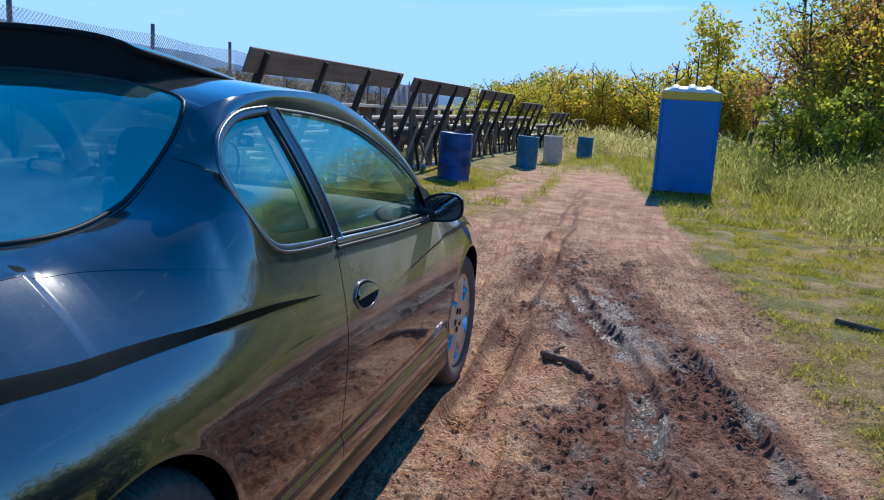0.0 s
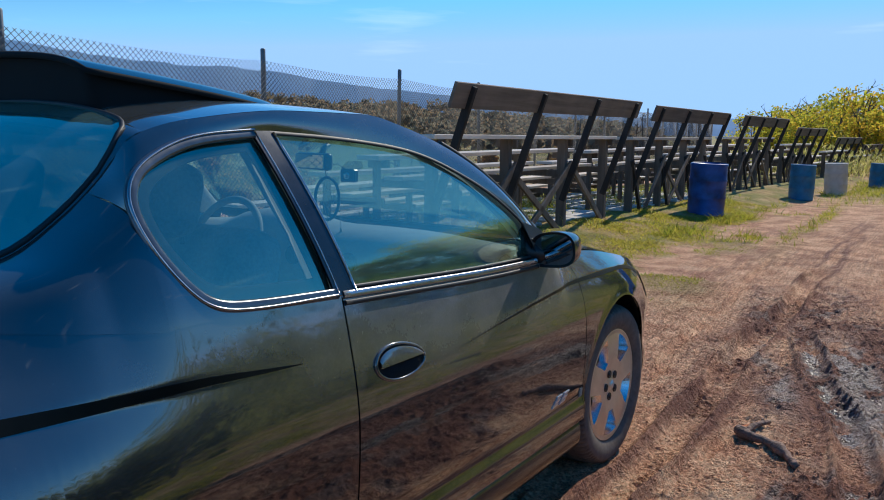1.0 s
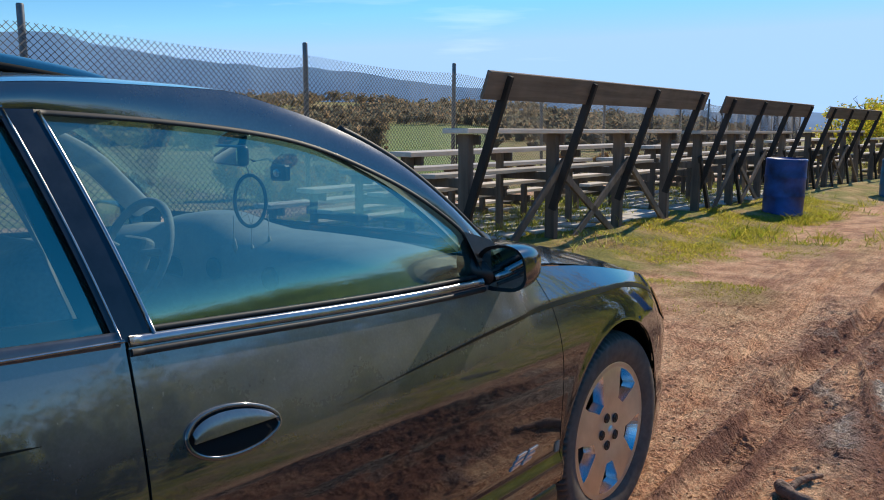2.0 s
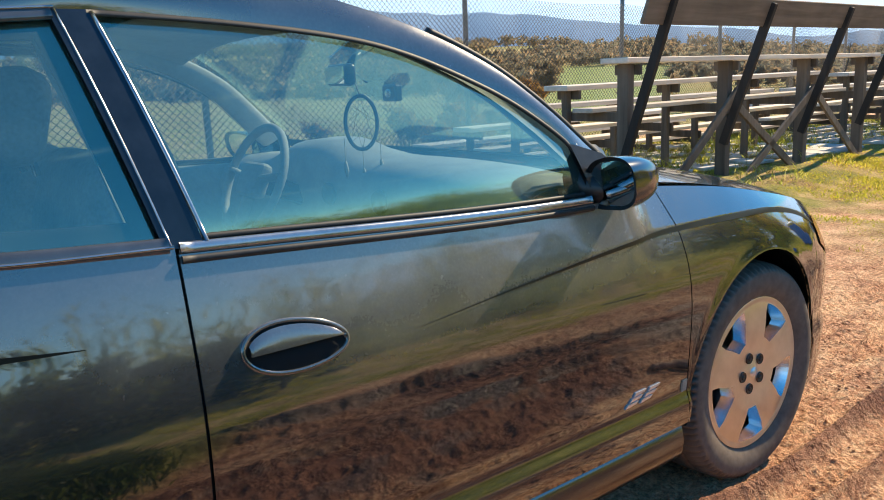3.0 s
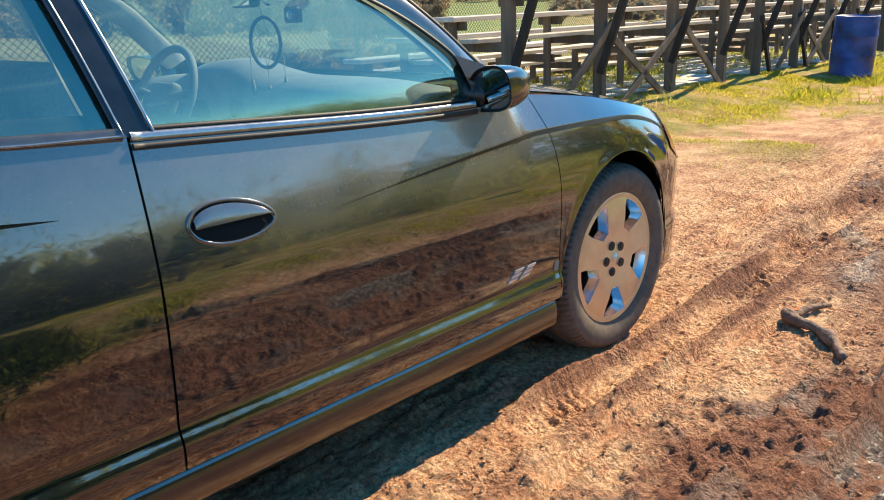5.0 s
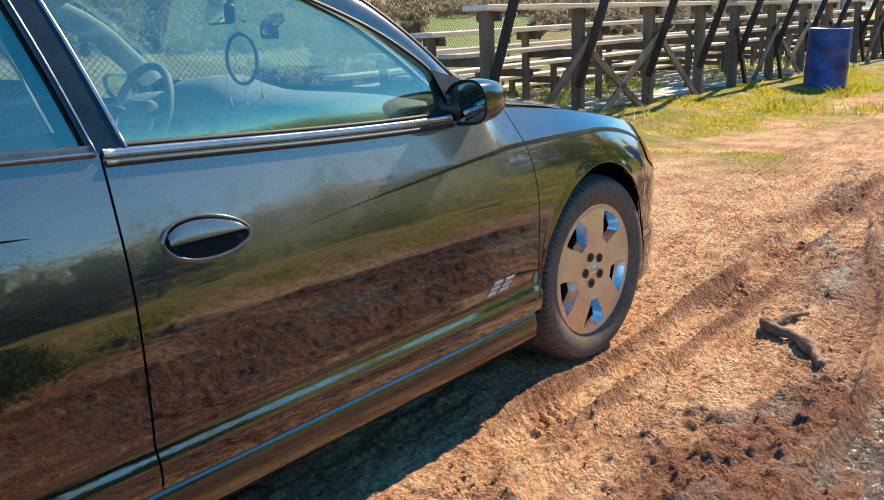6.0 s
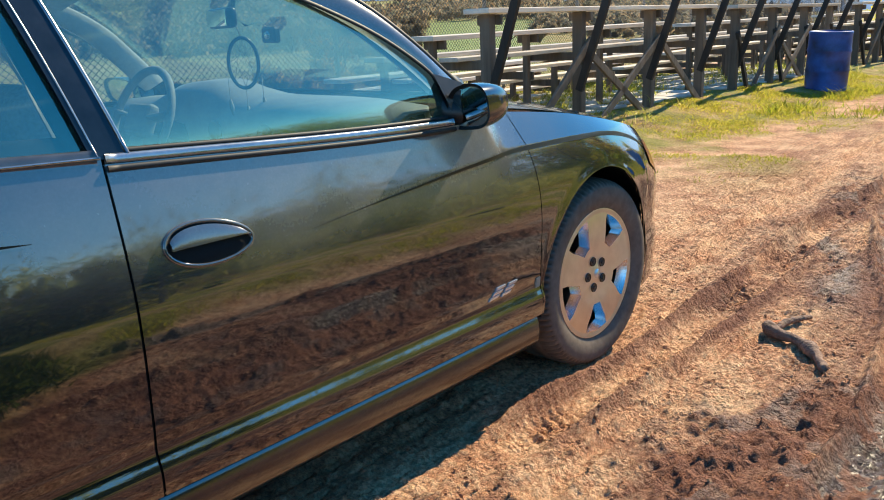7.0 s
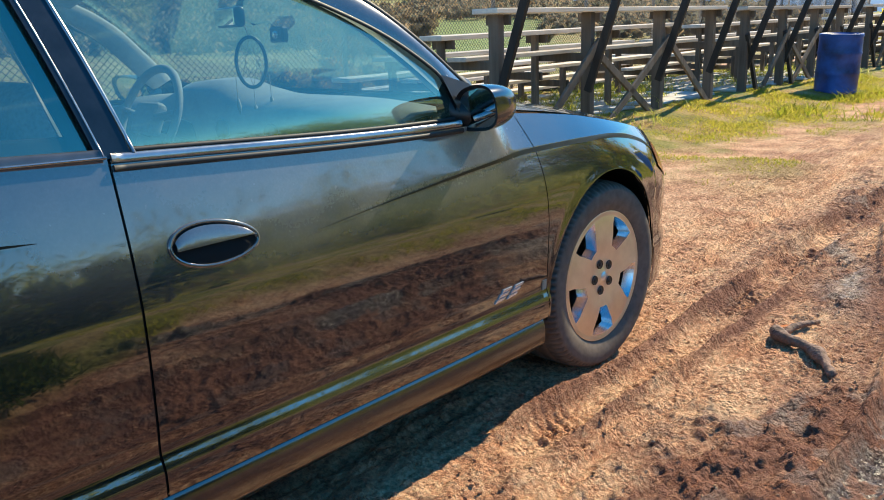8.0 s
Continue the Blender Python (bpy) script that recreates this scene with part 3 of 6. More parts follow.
def build_ground():
    xs, ys = spread(-1.2, 1.85, 0.0092, -3500, 3500, 1.06), spread(-1.35, 4.2, 0.0092, -3500, 3500, 1.06)
    gx, gy = np.meshgrid(xs, ys, indexing="ij")
    z, grass, mud, wet, field = ground_fields(gx, gy)
    nu, nv = len(xs), len(ys)
    me = bpy.data.meshes.new("ground")
    co = np.stack([gx, gy, z], -1).reshape(-1, 3)
    i, j = np.meshgrid(np.arange(nu - 1), np.arange(nv - 1), indexing="ij")
    a = (i * nv + j).ravel()
    quads = np.stack([a, a + nv, a + nv + 1, a + 1], 1)
    me.vertices.add(len(co))
    me.vertices.foreach_set("co", co.ravel())
    me.loops.add(quads.size)
    me.loops.foreach_set("vertex_index", quads.ravel().astype(np.int32))
    me.polygons.add(len(quads))
    me.polygons.foreach_set("loop_start", np.arange(0, quads.size, 4, dtype=np.int32))
    me.update(calc_edges=True)
    me.shade_smooth()
    for name, data in (("grass", grass), ("mud", mud), ("wet", wet), ("field", field)):
        me.attributes.new(name, "FLOAT", "POINT").data.foreach_set("value", data.ravel().astype(np.float32))
    me.materials.append(GROUND)
    return tagged(new("ground", me), "rutted red dirt track with wet mud between grass verges", "ground", kind="structure")


def ground_z(x, y):
    return float(ground_fields(np.array([x], float), np.array([y], float))[0][0])


build_ground()


def clods(n, area, lo, hi, seed):
    """Loose crumbs and clods of dry mud lying about on the track."""
    r = np.random.default_rng(seed)
    x, y = r.uniform(area[0], area[1], n), r.uniform(area[2], area[3], n)
    z, grass, mud, wet, field = ground_fields(x, y)
    ok = (grass < 0.35) & (wet < 0.25) & (r.uniform(0, 1, n) < 0.25 + 1.5 * np.clip(fbm(x * 1.6, y * 1.1, 57) + 0.12, 0, 1))
    ok &= ~((x < -0.02) & (y < 0.25) & (x < 0.03))
    x, y, z = x[ok], y[ok], z[ok]
    n = len(x)
    s = lo + (hi - lo) * r.uniform(0, 1, n) ** 3.5
    t = (1 + 5 ** 0.5) / 2
    ico = np.array([(-1, t, 0), (1, t, 0), (-1, -t, 0), (1, -t, 0), (0, -1, t), (0, 1, t), (0, -1, -t), (0, 1, -t), (t, 0, -1), (t, 0, 1), (-t, 0, -1), (-t, 0, 1)]) / 1.9
    tri = np.array([(0, 11, 5), (0, 5, 1), (0, 1, 7), (0, 7, 10), (0, 10, 11), (1, 5, 9), (5, 11, 4), (11, 10, 2), (10, 7, 6), (7, 1, 8),
                    (3, 9, 4), (3, 4, 2), (3, 2, 6), (3, 6, 8), (3, 8, 9), (4, 9, 5), (2, 4, 11), (6, 2, 10), (8, 6, 7), (9, 8, 1)])
    v = ico[None] * r.uniform(0.6, 1.25, (n, 12, 1)) * s[:, None, None] * r.uniform(0.7, 1.4, (n, 1, 3)) * np.array([1, 1, 0.75])
    v = v + np.stack([x, y, z + s * 0.25], 1)[:, None, :]
    f = (np.arange(n)[:, None, None] * 12 + tri[None]).reshape(-1, 3)
    me = bpy.data.meshes.new("mud_clods")
    me.from_pydata(v.reshape(-1, 3).tolist(), [], f.tolist())
    me.materials.append(GROUND)
    return tagged(new("mud_clods", me), "loose crumbs and clods of dry red mud", "clods", kind="stuff")


clods(17000, (-0.6, 2.0, -1.6, 3.8), 0.002, 0.008, 5)
clods(1800, (-1.2, 2.0, 3.0, 9.0), 0.003, 0.011, 6)


# far hills and woods
def ridge(name, dist, profile, mat, label, seed, rough, gain=0.62):
    az = np.radians(np.arange(-180, 180, 0.15))
    h = np.interp(np.degrees(az), *zip(*profile)) + rough * fbm(np.degrees(az) * 0.25, az * 0 + seed, seed, 6, gain)
    vs, fs, n = [], [], len(az)
    for a, hh in zip(az, h):
        d = Vector((math.sin(a), math.cos(a), 0))
        vs += [d * dist * 0.92 + Vector((0, 0, -8)), d * dist + Vector((0, 0, hh)), d * dist * 1.1 + Vector((0, 0, -8))]
    for i in range(n):
        j = (i + 1) % n
        fs += [(i * 3, j * 3, j * 3 + 1, i * 3 + 1), (i * 3 + 1, j * 3 + 1, j * 3 + 2, i * 3 + 2)]
    return tagged(mesh_ob(name, vs, fs, mat), label, "hills", kind="structure")


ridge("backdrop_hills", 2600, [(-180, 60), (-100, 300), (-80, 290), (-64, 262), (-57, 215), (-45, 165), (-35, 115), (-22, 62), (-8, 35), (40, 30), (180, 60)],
      HILL, "long wooded hills on the skyline, coloured with blue haze", 3.0, 26, 0.42)


# ---------------------------------------------------------------- the car
CX, HUB, REAR_Y, ARCH, ARCH_R = -0.925, 0.335, -2.70, 0.330, 0.395
ARCH_W, ARCH_DY = 1.08, 0.030      # the arches are a little narrower than high, and sit behind the hubs
car = thing("car", (CX, 0, 0), "black two-door coupe, glossy and dusty, parked on red dirt", "car")
car_in = car.matrix_basis.inverted()


def body(name, verts, faces, mat, parent=None, label="", mirror=False, thick=0.0, smooth=True):
    """A piece of the car, given in world metres for its right side; mirror builds the left one."""
    v = [(2 * CX - x if mirror else x, y, z) for x, y, z in verts]
    v = [car_in @ Vector(p) for p in v]
    f = [tuple(q)[::-1] for q in faces] if mirror else faces
    ob = mesh_ob(name, v, f, mat, parent or car, label, smooth)
    if thick:
        so = ob.modifiers.new("thickness", "SOLIDIFY")
        so.thickness, so.offset, so.use_rim = thick, 0.0, False
    return ob


PLAN = ([-3.77, -3.72, -3.6, -3.4, -3.1, -2.7, -2.3, -1.7, -0.9, -0.4, 0.0, 0.3, 0.45, 0.6, 0.72, 0.82, 0.89, 0.94, 0.955],
        [-0.80, -0.40, -0.19, -0.09, -0.04, -0.008, 0.0, 0.0, 0.0, -0.004, -0.012, -0.040, -0.076, -0.143, -0.237, -0.368, -0.525, -0.735, -0.925])
SECTION = ([0.12, 0.20, 0.30, 0.350, 0.364, 0.371, 0.405, 0.412, 0.45, 0.50, 0.55, 0.60, 0.64, 0.70, 0.75, 0.82, 0.90, 0.95, 1.00, 1.10],
           [-0.024, -0.012, -0.002, 0.0023, 0.0023, 0.0011, -0.0095, -0.0099, -0.0056, -0.0022, 0.0007, 0.0030, 0.0040, 0.0035, 0.0000, -0.0105, -0.0280, -0.0405, -0.0545, -0.084])
EDGE_Y = [-3.77, -3.6, -3.3, -2.95, -2.74, -2.54, -2.385, -2.27, -2.19, -2.13, -2.0, -1.7, -1.41, -1.25, -1.10, -0.95, -0.82, -0.69, -0.55, -0.3, -0.05, 0.25, 0.45, 0.62, 0.78, 0.90, 0.955]
EDGE_X = [-0.86, -0.34, -0.26, -0.27, -0.31, -0.31, -0.31, -0.305, -0.292, -0.272, -0.25, -0.245, -0.242, -0.228, -0.205, -0.162, -0.113, -0.083, -0.080, -0.082, -0.088, -0.115, -0.165, -0.26, -0.42, -0.62, -0.925]
EDGE_Z = [0.86, 0.98, 1.03, 1.07, 1.098, 1.115, 1.150, 1.22, 1.295, 1.375, 1.412, 1.437, 1.434, 1.401, 1.352, 1.275, 1.172, 1.060, 0.985, 0.948, 0.905, 0.845, 0.795, 0.735, 0.665, 0.60, 0.56]


def top_z(y):
    """Where the lower body ends: the belt beside the cabin, the fender's or the deck's edge elsewhere."""
    y = np.asarray(y, float)
    belt = spline(y, [-2.9, -2.6, -2.2, -1.73, -0.75, -0.5], [1.07, 1.06, 1.022, 0.995, 0.955, 0.965])
    ends = spline(y, EDGE_Y, EDGE_Z)
    return np.where((y > -2.75) & (y < -0.56), belt, np.minimum(ends, 1.075))


def side_raw(y, z):
    """The body side: plan taper, section with its lower shelf, the hip, the two swage lines and the wheel-arch lips."""
    y, z = np.asarray(y, float), np.asarray(z, float)
    x = spline(y, *PLAN) + spline(z, *SECTION)
    hip = np.where(z < 0.86, 1.1 * np.clip(z - 0.72, 0, 1) ** 2, 0.0216 + 0.308 * (z - 0.86))
    x = x - hip * smooth01((-2.08 - y) / 0.75)
    front = np.where(z < 0.84, 0.65 * np.clip(z - 0.75, 0, 1) ** 2, 0.00527 + 0.40 * (z - 0.84))
    x = x - front * smooth01((y + 0.95) / 0.6) * smooth01((0.6 - y) / 0.3)
    zf = spline(y, [-1.3, -1.0, -0.44, -0.02, 0.13, 0.28, 0.40], [0.785, 0.815, 0.853, 0.842, 0.824, 0.79, 0.74])
    df = 0.004 * smooth01((y + 1.25) / 0.7) * smooth01((0.50 - y) / 0.2)
    zr = spline(y, [-3.8, -2.99, -2.79, -2.53, -2.2, -1.97, -1.9], [0.96, 0.94, 0.926, 0.918, 0.908, 0.888, 0.882])
    dr = 0.006 * smooth01((-1.90 - y) / 0.5)
    for zl, d, w in ((zf, df, 0.010), (zr, dr, 0.016)):
        q = zl - z
        x = x - d * smooth01((q + w) / (2 * w)) * np.exp(-np.clip(q - w, 0, 1) / 0.12)
    for yc in (0.0, REAR_Y):
        r = np.hypot((y - yc + ARCH_DY) * ARCH_W, z - HUB)
        x = x + 0.004 * np.exp(-((r - ARCH_R) / 0.022) ** 2) * smooth01((z - 0.30) / 0.1)
    return x


def top_x(y):
    y = np.asarray(y, float)
    ends = spline(y, [-3.77, -3.6, -3.3, -2.95, -2.7, -2.5, -0.6, -0.5, -0.3, -0.05, 0.25, 0.45, 0.62, 0.78, 0.90, 0.955],
                  [-0.86, -0.34, -0.26, -0.25, -0.24, -0.20, -0.06, -0.080, -0.082, -0.088, -0.115, -0.165, -0.26, -0.42, -0.62, -0.925])
    w = smooth01((y + 2.65) / 0.3) * smooth01((-0.52 - y) / 0.12)
    shoulder = np.maximum(side_raw(y, top_z(y)), upper_x(y, top_z(y)) + 0.003)
    return ends * (1 - w) + shoulder * w


def side_x(y, z):
    y, z = np.asarray(y, float), np.asarray(z, float)
    x, zt, xt = side_raw(y, z), top_z(y), top_x(y)
    q = np.clip((z - (zt - 0.22)) / 0.22, 0, 1)
    return x + (xt - side_raw(y, zt)) * q ** 1.9


def low_z(y):
    y = np.asarray(y, float)
    z = np.where(y > ARCH, 0.20, np.where(y < REAR_Y - 0.37, 0.25, 0.312))
    for yc in (0.0, REAR_Y):
        q = (y - yc + ARCH_DY) * ARCH_W
        z = np.where(np.abs(q) < ARCH_R, HUB + np.sqrt(np.clip(ARCH_R ** 2 - q ** 2, 0, None)), z)
    return z


def columns(y0, y1, n=40):
    ys = list(np.linspace(y0, y1, n))
    for yc in (0.0, REAR_Y):
        w = ARCH_R / ARCH_W
        ys += list(yc - ARCH_DY - w * np.cos(np.linspace(0.0, math.pi, 41)))
        ys += [yc - ARCH_DY - w - 0.0015, yc - ARCH_DY + w + 0.0015]
    return np.array(sorted({round(float(y), 5) for y in ys if y0 - 1e-6 <= y <= y1 + 1e-6}))


def seam_shift(y, z):
    w = smooth01(1 - np.abs(y + 0.405) / 0.30)
    return -w * 0.036 * np.clip((z - 0.60) / 0.25, 0, 3) ** 2


def panel(name, y0, y1, n, label="", mirror=False):
    ys = columns(y0, y1, n)
    v = np.linspace(0, 1, 130)
    yy = np.repeat(ys[:, None], len(v), 1)
    zz = low_z(ys)[:, None] + (top_z(ys) - low_z(ys))[:, None] * v[None, :]
    xx = side_x(yy, zz)
    yy = yy + seam_shift(yy, zz)
    pts = np.stack([xx, yy, zz], -1).reshape(-1, 3)
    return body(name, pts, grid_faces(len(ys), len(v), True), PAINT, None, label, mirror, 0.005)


def top_patch(name, t0, t1, mat, label="", s_in=1.0, lift=0.0, n=24, thick=0.005, frame_lo=0.0):
    """A piece of the upper surface (hood, glass, roof, deck) between two stations of its length."""
    T = [0, 1, 2, 3, 4, 5, 6, 7, 8, 9, 10, 11, 12]
    yc = [0.955, 0.90, 0.45, 0.05, -0.24, -0.27, -1.08, -1.30, -1.70, -2.12, -2.93, -2.98, -3.74]
    zc = [0.60, 0.70, 0.875, 0.945, 0.985, 0.99, 1.425, 1.462, 1.478, 1.445, 1.10, 1.095, 1.045]
    ye = [0.72, 0.55, 0.25, -0.10, -0.56, -0.66, -1.09, -1.25, -1.70, -2.13, -2.66, -2.74, -3.60]
    t = np.linspace(t0, t1, n)
    s = np.linspace(-1, 1, 41) * s_in
    ycs, zcs, yes = spline(t, T, yc), spline(t, T, zc), spline(t, T, ye)
    xes, zes = spline(yes, EDGE_Y, EDGE_X), spline(yes, EDGE_Y, EDGE_Z)
    a = np.abs(s)[None, :]
    half = (xes - CX)[:, None]
    xx = CX + s[None, :] * half
    yy = ycs[:, None] + (yes - ycs)[:, None] * a ** 2.2
    zz = zes[:, None] + (zcs - zes)[:, None] * (1 - a ** 2.4) + lift
    return body(name, np.stack([xx, yy, zz], -1).reshape(-1, 3), grid_faces(n, 41), mat, None, label, False, thick)


def upper_x(y, z):
    """The cabin's side above the belt: it leans in, and turns in towards the rear pillar."""
    y, z = np.asarray(y, float), np.asarray(z, float)
    q = z - 0.985
    return -0.048 - 0.485 * q - 0.45 * q * (q - 0.42) - 0.55 * np.clip(-2.2 - y, 0, 1) ** 1.5


def ruled(name, a, b, m, mat, label="", mirror=False, thick=0.006, off=0.0, tuck=0.0):
    """A skin on the cabin's side between two outlines given as (y, z)."""
    n = 60
    a, b = resample(a, n), resample(b, n)
    k = np.linspace(0, 1, m)[None, :, None]
    p = a[:, None, :] * (1 - k) + b[:, None, :] * k
    y, z = p[..., 0], p[..., 1]
    low = np.clip(1 - (z - 0.975) / 0.11, 0, 1.2)
    return body(name, np.stack([upper_x(y, z) + off - tuck * low ** 1.6, y, z], -1).reshape(-1, 3), grid_faces(n, m), mat, None, label, mirror, thick)




def bead(name, path, w, t, mat, parent=None, label="", mirror=False, off=0.0, closed=False, xf=None):
    """A moulding of rounded section laid on the car's side along a (y, z) path."""
    path = np.asarray(path, float)
    n, vs, fs = len(path), [], []
    prof = [(-0.5, 0.0), (-0.46, 0.65), (-0.25, 1.0), (0.25, 1.0), (0.46, 0.65), (0.5, 0.0), (0.3, -0.3), (-0.3, -0.3)]
    for i, (y, z) in enumerate(path):
        j0, j1 = ((i - 1) % n, (i + 1) % n) if closed else (max(i - 1, 0), min(i + 1, n - 1))
        ty, tz = path[j1] - path[j0]
        d = math.hypot(ty, tz) or 1
        sy, sz = -tz / d, ty / d
        x0 = float((xf or upper_x)(y, z)) + off
        for a, h in prof:
            yy, zz = y + sy * a * w, z + sz * a * w
            x = x0 + float((xf or upper_x)(yy, zz) - (xf or upper_x)(y, z))
            vs.append((x + h * t * 0.93, yy, zz + h * t * 0.3))
    k = len(prof)
    for i in range(n if closed else n - 1):
        j = (i + 1) % n
        for q in range(k):
            fs.append((i * k + q, i * k + (q + 1) % k, j * k + (q + 1) % k, j * k + q))
    if not closed:
        fs += [tuple(range(k)), tuple((n - 1) * k + q for q in range(k))[::-1]]
    return body(name, vs, fs, mat, parent, label, mirror)


DOOR_GLASS_TOP = rounded([(-1.780, 1.385), (-1.55, 1.372), (-1.305, 1.345), (-1.17, 1.312), (-1.04, 1.258), (-0.93, 1.203), (-0.84, 1.14), (-0.775, 1.085), (-0.745, 1.00)], 50)
DOOR_GLASS_LOW = np.array([(-1.693, 1.012), (-0.745, 0.972)])
QUARTER_REAR = rounded([(-1.835, 1.385), (-2.01, 1.372), (-2.115, 1.342), (-2.190, 1.305), (-2.220, 1.265), (-2.224, 1.22), (-2.205, 1.155), (-2.160, 1.085), (-2.11, 1.041), (-2.02, 1.026), (-1.750, 1.011)], 70)
k_tail = int(np.argmin(QUARTER_REAR[:, 0]))       # the side window's rearmost point
y_tail = float(QUARTER_REAR[k_tail, 0])
h_tail = float(QUARTER_REAR[k_tail, 1] - top_z(y_tail))
x_tail = float(side_x(y_tail, top_z(y_tail)))
BOW = (float(upper_x(y_tail, QUARTER_REAR[k_tail, 1])) - x_tail - (x_tail - float(side_x(y_tail, top_z(y_tail) - 0.01))) / 0.01 * h_tail) / h_tail ** 2
QUARTER_FRONT = np.array([(-1.835, 1.385), (-1.750, 1.011)])

for left in (False, True):
    fender = panel("front_fender", -0.4035, 0.44, 30, "", left)
    door = panel("door", -1.7365, -0.4075, 70, "glossy black door under dust and painted-in haze", left)
    quarter = panel("rear_quarter", -3.42, -1.742, 70, "", left)
    corner = panel("front_bumper", 0.444, 0.9549, 30, "", left)
    tail = panel("rear_bumper", -3.7699, -3.424, 20, "", left)
    # strips that paint in dark reflections: one on the fender and door, one on the hip
    for nm, ys, zs, ws in (("front_crease_reflection", [-1.3, -1.0, -0.44, -0.02, 0.13, 0.28, 0.40], [0.785, 0.815, 0.853, 0.842, 0.824, 0.79, 0.74], [0.0005, 0.004, 0.013, 0.015, 0.014, 0.012, 0.004]),
                           ("rear_crease_reflection", [-3.4, -2.99, -2.79, -2.53, -2.2, -1.97, -1.9], [0.948, 0.94, 0.926, 0.918, 0.908, 0.888, 0.882], [0.038, 0.034, 0.031, 0.026, 0.018, 0.006, 0.001])):
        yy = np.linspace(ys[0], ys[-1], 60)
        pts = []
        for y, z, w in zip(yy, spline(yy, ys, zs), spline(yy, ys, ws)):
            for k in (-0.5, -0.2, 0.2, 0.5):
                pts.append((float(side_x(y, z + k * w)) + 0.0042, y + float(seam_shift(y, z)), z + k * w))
        body(nm, pts, grid_faces(60, 4, True), FRONT_REFLECTION if nm == "front_crease_reflection" else REAR_REFLECTION, None, "", left)
    # side skirt: a bulged sill below the doors
    ys = np.linspace(-2.29, -0.425, 50)
    prof = [(-0.10, 0.309), (-0.013, 0.3085), (-0.008, 0.303), (-0.004, 0.292), (-0.001, 0.276), (0.000, 0.258), (-0.003, 0.232), (-0.010, 0.216), (-0.12, 0.208)]
    pts = [(x + float(spline(y, *PLAN)) * 0.6, y, z) for y in ys for x, z in prof]
    body("side_skirt", pts, grid_faces(len(ys), len(prof)), SKIRT, None, "dusty black side skirt", left, 0.004)
    # front lip with its bright edge
    ys = np.linspace(0.385, 0.9549, 40)
    prof = [(-0.06, 0.250), (-0.016, 0.246), (-0.011, 0.240), (-0.013, 0.205), (-0.020, 0.190), (-0.09, 0.190)]
    pts = [(x + float(spline(y, *PLAN)) - 0.004, y, z - 0.012 * float(smooth01((y - 0.4) / 0.3))) for y in ys for x, z in prof]
    body("front_lip", pts, grid_faces(len(ys), len(prof)), PAINT, None, "", left, 0.004)
    # roof rail and windscreen pillar
    ys = np.linspace(-0.70, y_tail, 60)
    edge = np.stack([ys, spline(ys, EDGE_Y, EDGE_Z)], 1)
    inner = np.concatenate([DOOR_GLASS_TOP[::-1], QUARTER_REAR[:k_tail + 1]])
    n = 80
    a, b = resample(inner, n), resample(edge, n)
    k = np.linspace(0, 1, 7)
    pts = []
    for (ya, za), (yb, zb) in zip(a, b):
        xa, xb = float(upper_x(ya, za)), float(spline(yb, EDGE_Y, EDGE_X))
        for q in k:
            pts.append((xa + (xb - xa) * q + 0.004 * math.sin(math.pi * q), ya + (yb - ya) * q, za + (zb - za) * q + 0.004 * math.sin(math.pi * q)))
    body("roof_rail", pts, grid_faces(n, 7), PAINT, None, "", left, 0.006)
    # rear pillar: it flows on from the hip, round the side window and over to the rear window
    pts, rows = [], 18
    left_ys, right_ys = np.linspace(-2.72, y_tail, 44), np.linspace(y_tail, -1.742, 40)
    glass_y, glass_z = QUARTER_REAR[k_tail:, 0], QUARTER_REAR[k_tail:, 1]
    for y, ends in [(y, True) for y in left_ys] + [(y, False) for y in right_ys]:
        zb = float(top_z(y))
        xb = float(side_x(y, zb))
        lean = (xb - float(side_x(y, zb - 0.01))) / 0.01
        h = float(np.interp(y, glass_y, glass_z)) - zb
        for t in np.linspace(-0.05, 1, rows):
            if ends:
                top = float(spline(y, EDGE_Y, EDGE_Z)) - zb
                xe = float(spline(y, EDGE_Y, EDGE_X))
                turn = float(np.interp(y, [-2.55, y_tail], [2.2, 12.0]))
                w = top * t
                rest = xe - xb - lean * top - BOW * top ** 2
                pts.append((xb + lean * w + BOW * w * w + rest * max(t, 0) ** turn + 0.0006, y, zb + w))
            else:
                pts.append((xb + lean * h * t + BOW * (h * t) ** 2 + 0.0006, y, zb + h * t))
    fs = grid_faces(44, rows) + [tuple(k + 44 * rows for k in f) for f in grid_faces(40, rows)]
    body("rear_pillar", pts, fs, PAINT, None, "", left, 0.006)
    # rounded shoulder from the rear quarter up to the boot lid
    pts = []
    for y in np.linspace(-2.715, -3.70, 44):
        zb, e = float(top_z(y)), 0.002
        xb, xe, ze = float(side_x(y, zb)), float(spline(y, EDGE_Y, EDGE_X)), float(spline(y, EDGE_Y, EDGE_Z))
        ze = max(ze, zb + 0.002)
        lean = (float(side_x(y, zb)) - float(side_x(y, zb - e))) / e
        for q in np.linspace(-0.03, 1.0, 8):
            h1, h2 = q ** 3 - 2 * q ** 2 + q, 3 * q ** 2 - 2 * q ** 3
            pts.append((xb + (xe - xb) * h2 + h1 * lean * (ze - zb) + (q ** 3 - q ** 2) * 1.6 * (xe - xb), y, zb + (ze - zb) * q + 0.0012))
    body("rear_shoulder", pts, grid_faces(44, 8, True), PAINT, None, "", left, 0.005)
    # door frame: pillar plate, glass, mouldings
    ruled("pillar_plate", np.array([(-1.775, 1.388), (-1.692, 1.005)]), np.array([(-1.840, 1.388), (-1.758, 1.005)]), 4, PILLAR, "dark pillar plate", left, 0.006, 0.004)
